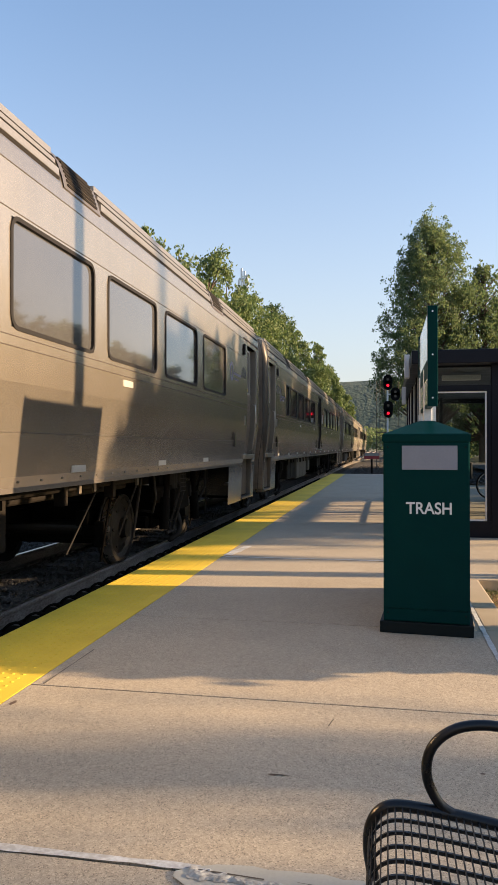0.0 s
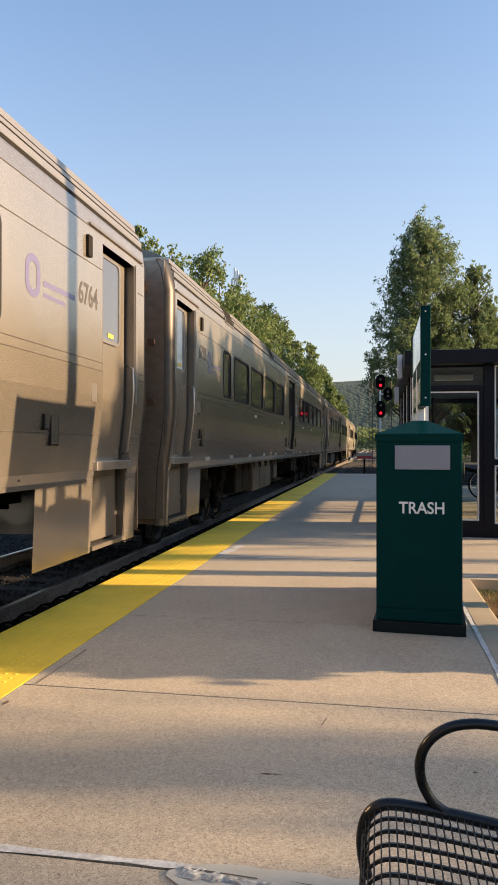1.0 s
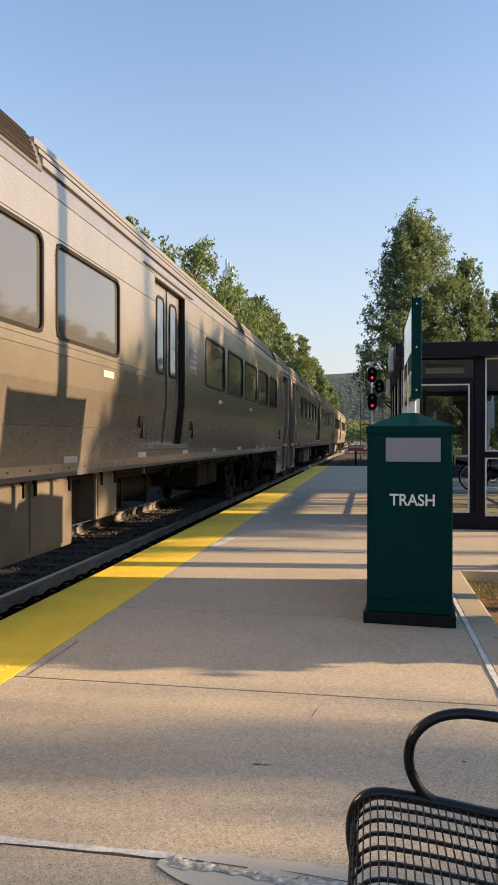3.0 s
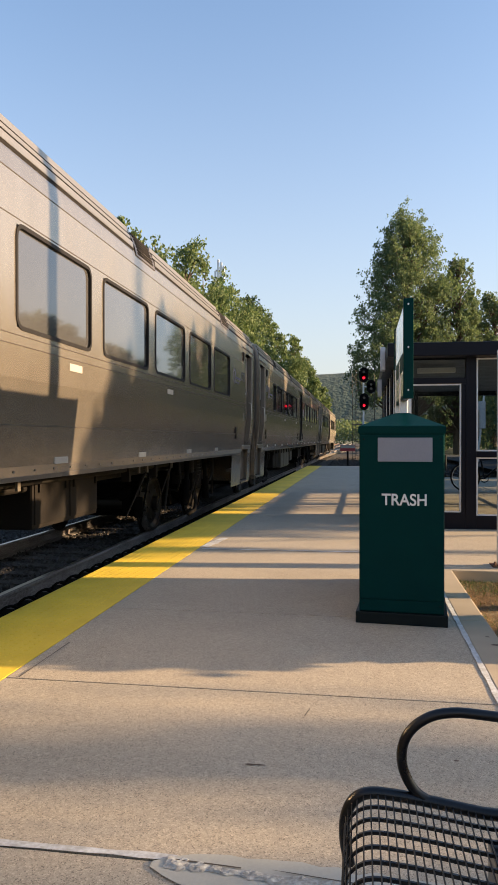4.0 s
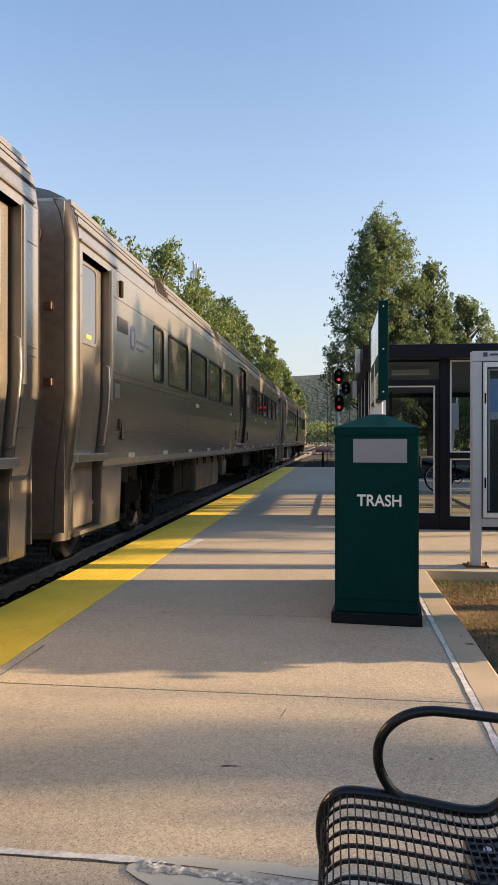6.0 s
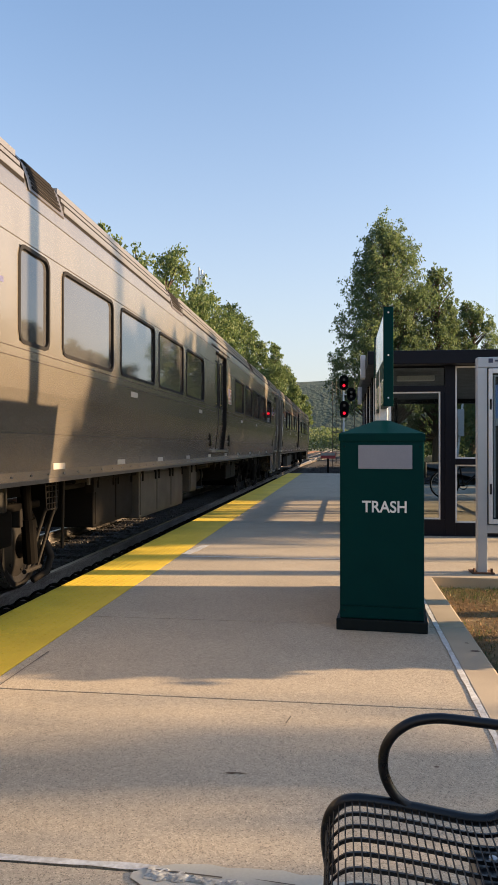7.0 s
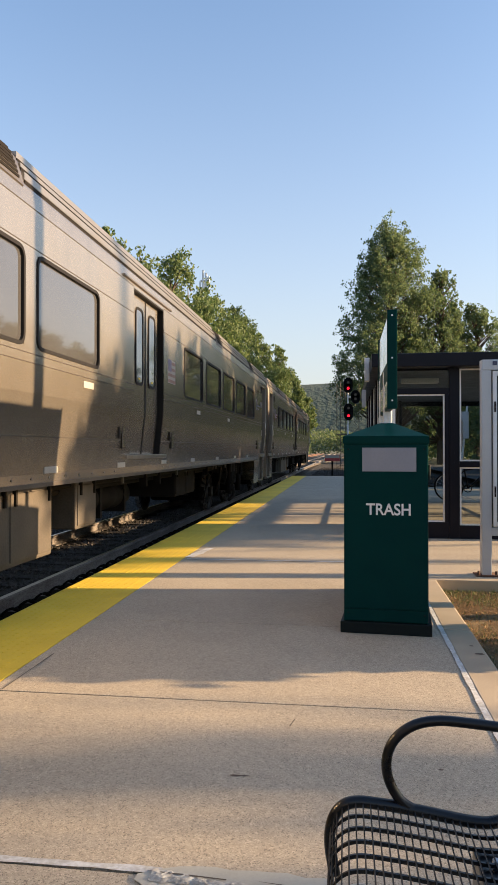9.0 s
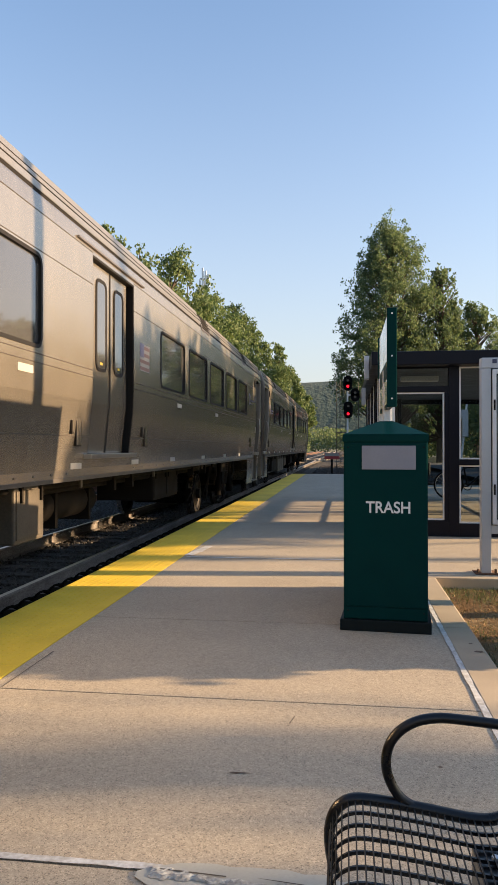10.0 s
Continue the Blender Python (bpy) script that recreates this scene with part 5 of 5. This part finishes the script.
# ---- bench ----
def smooth_line(pts, n=3):
    """A rounder version of a polyline, through the same points."""
    out = []
    for i in range(len(pts) - 1):
        p0, p1, p2, p3 = pts[max(i - 1, 0)], pts[i], pts[i + 1], pts[min(i + 2, len(pts) - 1)]
        for k in range(n):
            t = k / n
            out.append(tuple(0.5 * (2 * b + (c - a) * t + (2 * a - 5 * b + 4 * c - d) * t * t + (3 * b - a - 3 * c + d) * t ** 3) for a, b, c, d in zip(p0, p1, p2, p3)))
    return out + [pts[-1]]


def bench_profile():
    """Side outline of the seat: front roll, hollow, backrest, as (x, z)."""
    pts = [(-0.055, 0.30), (-0.065, 0.36), (-0.062, 0.405), (-0.045, 0.438), (-0.012, 0.455), (0.05, 0.453), (0.12, 0.445), (0.18, 0.436),
           (0.225, 0.43), (0.262, 0.43), (0.29, 0.44), (0.315, 0.465), (0.34, 0.52), (0.365, 0.6), (0.39, 0.7), (0.415, 0.8), (0.435, 0.86), (0.46, 0.885), (0.485, 0.88)]
    return smooth_line(pts, 6)


def build_bench():
    e = thing("bench", "black coated steel wire-grid bench with looped arms", "bench", (0.03, 0, 0))
    y0, y1 = -0.28, 1.53
    pr = bench_profile()
    for y in (y0, y1):
        bm = bmesh.new()
        bent_tube(bm, [(x, y, z) for x, z in pr], 0.0125, 10)
        part("end_frame", bm, BLACK, e, "black tubular end frame", True)
    # slats across, wires along
    wire, run, stations = None, 0.0, []
    for (x0, z0), (x1, z1) in zip(pr, pr[1:]):
        step = math.hypot(x1 - x0, z1 - z0)
        while run + step >= 0.0152 * (len(stations) + 1):
            f = (0.0152 * (len(stations) + 1) - run) / step
            stations.append((x0 + (x1 - x0) * f, z0 + (z1 - z0) * f))
        run += step
    for x1, z1 in stations:
        if wire is None:
            wire = w = part("wire", tubes(((0, y0, 0), (0, y1, 0), 0.0017), n=6), BLACK, e)
        else:
            w = new("wire", wire.data)
            w.parent = e
        w.matrix_basis = pose(x1, 0, z1 + 0.002)
    cross = None
    y = y1 - 0.05
    while y > y0 + 0.02:
        if cross is None:
            bm = bmesh.new()
            rows = [[bm.verts.new((x, dy, z + dz)) for dy, dz in ((-0.0026, -0.008), (0.0026, -0.008), (0.0026, -0.001), (-0.0026, -0.001))] for x, z in pr]
            for a, b in zip(rows, rows[1:]):
                for k in range(4):
                    bm.faces.new((a[k], a[(k + 1) % 4], b[(k + 1) % 4], b[k]))
            bm.faces.new(rows[0]), bm.faces.new(rows[-1][::-1])
            bmesh.ops.recalc_face_normals(bm, faces=bm.faces)
            cross = c = part("cross_bar", bm, BLACK, e)
        else:
            c = new("cross_bar", cross.data)
            c.parent = e
        c.matrix_basis = pose(0, y, 0)
        y -= 0.048
    for y in (y1 + 0.0, y0):
        bm = bmesh.new()
        arm = [(0.15, 0.4402), (0.115, 0.4455), (0.083, 0.464), (0.062, 0.495), (0.053, 0.53), (0.058, 0.568), (0.078, 0.6), (0.113, 0.624), (0.155, 0.634), (0.2, 0.634), (0.3, 0.626), (0.34, 0.62), (0.37, 0.617)]
        bent_tube(bm, [(x, y, z) for x, z in smooth_line(arm)], 0.0108, 12)
        part("arm_rest", bm, BLACK, e, "black looped tubular arm", True)
    for y in (y0 + 0.28, y1 - 0.16):
        leg = part("leg", boxes((0.215, 0.29, y - 0.09, y + 0.09, 0.0, 0.418), (0.04, 0.47, y - 0.045, y + 0.045, 0.0, 0.012), bevel=0.005), BLACK, e, "black steel pedestal leg")
        part("bolt", tubes(((0.25, y + 0.03, 0.418), (0.25, y + 0.03, 0.427), 0.008), n=8), ALU, leg, "bright bolt")
    return e


build_bench()


# ---- signal mast, lattice pole, buffer sign ----
def build_signal():
    e = thing("railway_signal", "tall black railway signal mast with two glowing red lamps", "signal", (0.12, 48, -0.4))
    part("mast", tubes(((0, 0, 0), (0, 0, 6.3), 0.06)), ALU, e, "silver mast")
    for z, dx, hh, lit in ((5.85, 0.02, 0.2, 1), (5.08, 0.5, 0.14, 0), (4.08, 0.04, 0.26, 1)):
        hd = part("signal_head", tubes(((dx, -0.2, z + hh), (dx, -0.1, z + hh), 0.3), ((dx, -0.2, z - hh), (dx, -0.1, z - hh), 0.3), n=24), SIGNALM, e, "round black signal head")
        part("backing", boxes((dx - 0.3, dx + 0.3, -0.198, -0.102, z - hh, z + hh)), SIGNALM, hd)
        for j, dz in enumerate((hh, -hh)):
            on = lit and j == 1
            part("lens", tubes(((dx, -0.24, z + dz), (dx, -0.2, z + dz), 0.085 if on else 0.09), n=16), REDLAMP if on else DARKLENS, hd, "glowing red lamp" if on else "")
            bm = bmesh.new()
            for k in range(9):
                a0, a1 = radians(20 + 140 * k / 9), radians(20 + 140 * (k + 1) / 9)
                o = [(rr * math.cos(a), y, rr * math.sin(a)) for rr in (0.14, 0.155) for a, y in ((a0, -0.45), (a1, -0.45), (a1, -0.2), (a0, -0.2))]
                q = [bm.verts.new((dx + px, y, z + dz + pz)) for px, y, pz in o]
                for f in ((0, 1, 2, 3), (7, 6, 5, 4), (0, 4, 5, 1)):
                    bm.faces.new([q[i] for i in f])
            part("hood", bm, SIGNALM, hd)
        part("arm", boxes((min(0, dx), max(0, dx) + 0.01, -0.1, 0.04, z - 0.04, z + 0.04)), ALU, hd)
    for x in (-0.5, -0.16):
        part("ladder_rail", tubes(((x, 0.3, 0), (x, 0.3, 6.2), 0.018)), BOXMET, e)
    for k in range(20):
        part("ladder_rung", tubes(((-0.5, 0.3, 0.2 + k * 0.31), (-0.16, 0.3, 0.2 + k * 0.31), 0.012), n=6), BOXMET, e)
    part("work_platform", boxes((-0.75, 0.75, 0.1, 0.75, 2.55, 2.61)), BOXMET, e, "small steel maintenance platform")
    for x in (-0.74, 0.74):
        part("platform_post", tubes(((x, 0.7, 0), (x, 0.7, 6.0), 0.022), n=6), BOXMET, e)
        for k in range(8):
            part("lattice_brace", tubes(((x, 0.7, 0.3 + k * 0.7), (x * 0.55, 0.7, 0.65 + k * 0.7), 0.012), ((x * 0.55, 0.7, 0.65 + k * 0.7), (x, 0.7, 1.0 + k * 0.7), 0.012), n=5), BOXMET, e)
    part("relay_case", boxes((0.5, 1.4, -0.4, 0.3, 0, 1.5), bevel=0.03), ALU_PAINT, e, "silver relay case")
    return e


build_signal()


def build_buffer_sign():
    e = thing("track_marker", "small red and white marker board on a dark post", "sign", (-0.66, 34.6, -0.4))
    part("post", boxes((-0.045, 0.045, -0.03, 0.03, 0, 1.2)), UNDER, e)
    part("board", boxes((-0.36, 0.36, -0.05, -0.03, 1.02, 1.32), bevel=0.005), RED, e, "red board")
    part("stripe", boxes((-0.34, 0.34, -0.054, -0.05, 1.17, 1.31)), MARKER, e, "white band")
    return e


build_buffer_sign()


def build_mast():
    e = thing("antenna_mast", "pale lattice antenna mast above the trees", "mast", (-29.9, 150, 1.8))
    part("column", tubes(((0, 0, -2.5), (0, 0, 35.0), 0.4, 0.22)), ALU_PAINT, e)
    for z in (33.4, 35.4):
        part("platform_ring", boxes((-0.9, 0.9, -0.9, 0.9, z, z + 0.1)), ALU_PAINT, e)
    for x, z0, z1 in ((-0.9, 33.0, 35.2), (-0.3, 33.2, 37.6), (0.35, 33.2, 37.0), (0.9, 33.0, 36.2)):
        part("antenna", boxes((x - 0.2, x + 0.2, -1.05, -0.75, z0, z1), bevel=0.03), WHITE, e, "white panel antenna")
    for k in range(6):
        part("brace", tubes(((-0.5, 0, 29 + k * 0.7), (0.5, 0, 29.7 + k * 0.7), 0.05), n=6), ALU_PAINT, e)
    return e


build_mast()


# ---- trees ----
def tree(name, x, y, z, h, r, mat, label, leaves=9000, leaf=0.16, lobes=26, narrow=1.0, base=0.2, seed=1, clump=0.17, cone=False):
    """Tapered trunk, limbs and a crown of leaf clusters gathered on uneven lobes."""
    rnd = random.Random(seed)
    e = thing(name, label, "tree", (x, y, z), "trees")
    bm = bmesh.new()
    tube(bm, (0, 0, 0), (0, 0, h * 0.45), h * 0.022, 10, h * 0.014)
    tube(bm, (0, 0, h * 0.45), (rnd.uniform(-.3, .3), rnd.uniform(-.3, .3), h * 0.93), h * 0.014, 8, 0.02)
    cl = []
    for k in range(lobes):
        f = base + (1 - base) * ((k + rnd.random()) / lobes)
        prof = math.sin(math.pi * min(1, max(0.02, (f - base) / (1 - base))) ** 0.75) ** 0.7
        if cone:
            g = (f - base) / (1 - base)
            prof = min(1.0, 0.55 + 2.2 * g) * max(0.02, 1 - g) ** 0.42
        rr = r * prof * (math.sqrt(rnd.uniform(0.1, 1.0)) if cone else rnd.uniform(0.45, 1.0))
        a = rnd.uniform(0, 6.283)
        c = Vector((rr * math.cos(a), rr * math.sin(a), f * h * 0.97))
        s = r * rnd.uniform(0.22, 0.42) * (0.55 + 0.45 * prof)
        if cone:
            s = r * rnd.uniform(0.08, 0.17) * (0.55 + 0.45 * prof)
        cl.append((c, s))
        tube(bm, (0, 0, max(h * 0.12, c.z - rr * 0.9 - 0.3)), c, h * 0.006, 6, 0.012)
    part("trunk", bm, BARK, e)
    verts, faces = [], []
    tot = sum(s * s for _, s in cl)
    for c, s in cl:
        n = int(leaves * s * s / tot)
        twigs = [Vector((rnd.gauss(0, 1), rnd.gauss(0, 1), rnd.gauss(0, 0.9))) for _ in range(14)]
        twigs = [t.normalized() * s * rnd.uniform(0.3, 1.15) for t in twigs]
        twigs = [Vector((t.x, t.y, t.z * narrow)) for t in twigs]
        for _ in range(n):
            tw = rnd.choice(twigs)
            p = c + tw + Vector((rnd.gauss(0, 1), rnd.gauss(0, 1), rnd.gauss(0, 1))) * s * clump
            q = Euler((rnd.uniform(0, 6.28), rnd.uniform(0, 6.28), rnd.uniform(0, 6.28))).to_matrix()
            l = leaf * rnd.uniform(0.6, 1.3)
            o = len(verts)
            verts += [tuple(p + q @ Vector(v)) for v in ((-l * .5, 0, 0), (0, -l * .36, l * .06), (l * .6, 0, 0), (0, l * .36, l * .06))]
            faces.append((o, o + 1, o + 2, o + 3))
    me = bpy.data.meshes.new("crown")
    me.from_pydata(verts, [], faces)
    me.materials.append(mat)
    cr = new("crown", me)
    cr.parent = e
    return e


POP = "tall green poplar tree with dense evening-lit leaves"
LOC = "leafy green trackside tree with feathery crown"
tree("poplar_tree", 4.9, 80.0, -0.5, 26.5, 7.6, LEAF_A, POP, 76000, 0.21, 300, narrow=2.6, base=0.22, seed=4, clump=0.2, cone=True)
tree("poplar_tree", 10.4, 81.0, -0.5, 22.0, 4.6, LEAF_A, POP, 36000, 0.21, 190, narrow=2.2, base=0.08, seed=15, clump=0.2, cone=True)
tree("poplar_tree", 14.6, 83.0, -0.5, 18.2, 5.4, LEAF_A, POP, 38000, 0.21, 190, narrow=1.9, base=0.08, seed=22, clump=0.2, cone=True)
_rng = random.Random(5)
for _k, (_y, _h) in enumerate(((34.8, 13.6), (41.5, 13.9), (48.5, 15.6), (54, 15.6), (62, 15.6), (74, 17.2), (87, 18.9), (104, 18.8), (121, 19.6), (144, 18.6), (172, 17.0), (205, 17.0))):
    tree("trackside_tree", -12.6 + _rng.uniform(-0.8, 0.8), _y, -0.6, _h, 3.0 + _h * 0.06 if _k else 2.2, LEAF_B, LOC, 12000, 0.12 + _y * 0.0018, 34, base=0.22, seed=40 + _k)


# ---- hill and far woods ----
def hill(name, x0, x1, y, depth, height, seed, label):
    bm = bmesh.new()
    nx, ny = 90, 26
    rows = []
    for j in range(ny + 1):
        f = j / ny
        row = []
        for i in range(nx + 1):
            x = x0 + (x1 - x0) * i / nx
            ridge = height * (1 + 0.12 * noise.noise(Vector((x * 0.004 + seed, 0, 0))) - 0.25 * ((i / nx - 0.45) * 1.6) ** 2)
            z = ridge * math.sin(min(1, f * 1.15) * math.pi / 2) + 5.0 * noise.noise(Vector((x * 0.03, f * 14, seed))) * f + 3.5 * noise.noise(Vector((x * 0.11, f * 40, seed))) * min(1, f * 4)
            row.append(bm.verts.new((x, y + depth * f, max(z, -0.75) if j else -0.75)))
        rows.append(row)
    for j in range(ny):
        for i in range(nx):
            bm.faces.new((rows[j][i], rows[j][i + 1], rows[j + 1][i + 1], rows[j + 1][i]))
    return structure(obj(name, bm, WOODS, None, True), label, "hill")


WOODS = material("wooded_slope", (0.062, 0.092, 0.068), 0.95, 0, (0.027, 0.045, 0.036), 0.09, 1.0, 0.22, 1.0, 4.0)
hill("hill", -900, 1300, 900, 260, 104, 3.0, "long hill covered with green woods")


def far_woods(name, count, x0, x1, y0, y1, h, label, leaf=0.8):
    """Crowns of far trees: many small leaf clumps over a wavy line."""
    verts, faces = [], []
    for _ in range(count):
        x, y = random.uniform(x0, x1), random.uniform(y0, y1)
        hh = h * (0.75 + 0.4 * noise.noise(Vector((x * 0.09, y * 0.05, 1.7))))
        p = Vector((x, y, -0.5 + hh * random.random() ** 0.6))
        q = Euler((random.uniform(0, 6.28), random.uniform(0, 6.28), random.uniform(0, 6.28))).to_matrix()
        l = leaf * random.uniform(0.5, 1.3)
        o = len(verts)
        verts += [tuple(p + q @ Vector(v)) for v in ((-l * .5, 0, 0), (0, -l * .4, 0), (l * .5, 0, 0), (0, l * .4, 0))]
        faces.append((o, o + 1, o + 2, o + 3))
    me = bpy.data.meshes.new(name)
    me.from_pydata(verts, [], faces)
    me.materials.append(LEAF_FAR)
    return tagged(new(name, me), label, "woods", kind="stuff")


far_woods("far_trees", 16000, -40, 70, 240, 270, 9.5, "far trees along the line")
far_woods("side_shrubs", 14000, 6, 26, 95, 150, 6.0, "green trees beyond the signal", 0.5)
far_woods("lineside_shrubs", 16000, -17, -10.5, 12, 220, 4.0, "green undergrowth along the far side of the line", 0.35)
far_woods("park_trees", 12000, 8, 40, 44, 56, 7.5, "green trees beyond the car park", 0.4)

# ---- casters added on the sun side to shade platform and train ----
# bare poles out of view, added for the shadow stripes they throw
def lamp_post(x, y, h, r=0.075):
    e = thing("lamp_post", "unseen dark pole added to cast a shadow stripe", "lamp post", (x, y, -0.12), "lamp posts")
    part("pole", tubes(((0, 0, 0), (0, 0, h), r, r * 0.8), n=14), NAVY, e)
    part("base", tubes(((0, 0, 0), (0, 0, 0.25), r + 0.05), n=14), NAVY, e)
    return e


lamp_post(3.0, 5.92, 6.0, 0.1)
lamp_post(24.0, 10.5, 10.0, 0.13)
lamp_post(12.0, 4.05, 8.0, 0.18)
# wall out of view, added to darken one band of slabs
for _x, _y0, _y1, _z in ((5.6, 11.0, 12.2, 1.75),):
    structure(obj("wall_east", boxes((_x, _x + 0.15, _y0, _y1, -0.2, _z)), CURBM), "unseen plain wall added to shade the platform", "wall")
SIDE = "leafy green tree added on the sun side to cast shade"
# foliage out of view, added to give the slab shadow a ragged edge
for _k, (_y, _h, _r, _b) in enumerate(((4.62, 1.7, 0.52, 0.05),)):
    tagged(tree("shrub", 2.35, _y, -0.1, _h, _r, LEAF_A, "unseen leafy clump added to shade the slabs", 5200, 0.1, 40, base=_b, seed=60 + _k, clump=0.35), category="shrub", group="shrubs")
# row of trees added to keep the sun off the farther cars
for _k, (_x, _y, _h, _b) in enumerate(((13.0, 11.2, 5.6, 0.68), (12.8, 14.8, 6.6, 0.58), (12.6, 18.4, 7.6, 0.3), (12.6, 22.4, 7.8, 0.12), (12.2, 26.0, 7.6, 0.12), (12.5, 29.6, 7.7, 0.12), (12.8, 33.2, 7.5, 0.12), (12.4, 37.0, 7.8, 0.12), (12.9, 41.0, 8.0, 0.12), (13.0, 45.0, 7.8, 0.12), (13.2, 49.0, 8.0, 0.12), (13.0, 53.0, 7.8, 0.12))):
    tree("car_park_tree", _x, _y, -0.12, _h, 2.4 if _k < 3 else 3.2, LEAF_A, SIDE, 8000 if _k < 3 else 17000, 0.3, 34, base=_b, seed=80 + _k)
# two more, added to thin the sunlight on the nearest slabs
tree("car_park_tree", 16.0, 2.1, -0.12, 7.0, 2.3, LEAF_A, SIDE, 4200, 0.26, 26, base=0.12, seed=97)
tree("car_park_tree", 16.2, 3.5, -0.12, 5.6, 1.25, LEAF_A, "slender thinly leaved tree added to half shade the foreground", 4600, 0.14, 22, base=0.5, seed=98, clump=0.45)


# ---- movement ----
# seconds and the place of the second car's middle along the track
RUN = [
    (0.0, 26.2), (0.5, 22.90), (1.0, 19.86), (1.5, 16.89), (2.0, 13.98), (3.5, 5.62), (4.0, 2.82), (4.5, 0.08),
    (5.5, -5.10), (7.0, -11.50), (7.5, -13.20), (9.0, -17.02), (9.5, -17.74), (10.0, -18.34),
]


def run_at(t):
    """Smooth curve through RUN."""
    n = len(RUN)
    k = max(i for i in range(n - 1) if RUN[i][0] <= t + 1e-9)

    def slope(i):
        if i == 0:
            return (RUN[1][1] - RUN[0][1]) / (RUN[1][0] - RUN[0][0])
        if i == n - 1:
            return (RUN[-1][1] - RUN[-2][1]) / (RUN[-1][0] - RUN[-2][0])
        a = (RUN[i][1] - RUN[i - 1][1]) / (RUN[i][0] - RUN[i - 1][0])
        b = (RUN[i + 1][1] - RUN[i][1]) / (RUN[i + 1][0] - RUN[i][0])
        w0, w1 = RUN[i + 1][0] - RUN[i][0], RUN[i][0] - RUN[i - 1][0]
        return (a * w0 + b * w1) / (w0 + w1)
    (t0, s0), (t1, s1) = RUN[k], RUN[k + 1]
    h = t1 - t0
    f = (t - t0) / h
    return ((1 + 2 * f) * (1 - f) ** 2 * s0 + f * (1 - f) ** 2 * h * slope(k) + f * f * (3 - 2 * f) * s1 + f * f * (f - 1) * h * slope(k + 1))


def motions():
    times = [k / 10 for k in range(101)]
    for k, car in enumerate(CARS):
        walk(car, [(t, pose(TRACK_X, run_at(t) + (k - 1) * L_CAR - (0.22 if k == 0 else 0), RAIL_Z)) for t in times])
    for car, w, u in WHEELS:
        walk(w, [(t, Matrix.Translation((0, u, R_WHEEL)) @ Matrix.Rotation((run_at(0) - run_at(t)) / R_WHEEL, 4, "X")) for t in times])


motions()
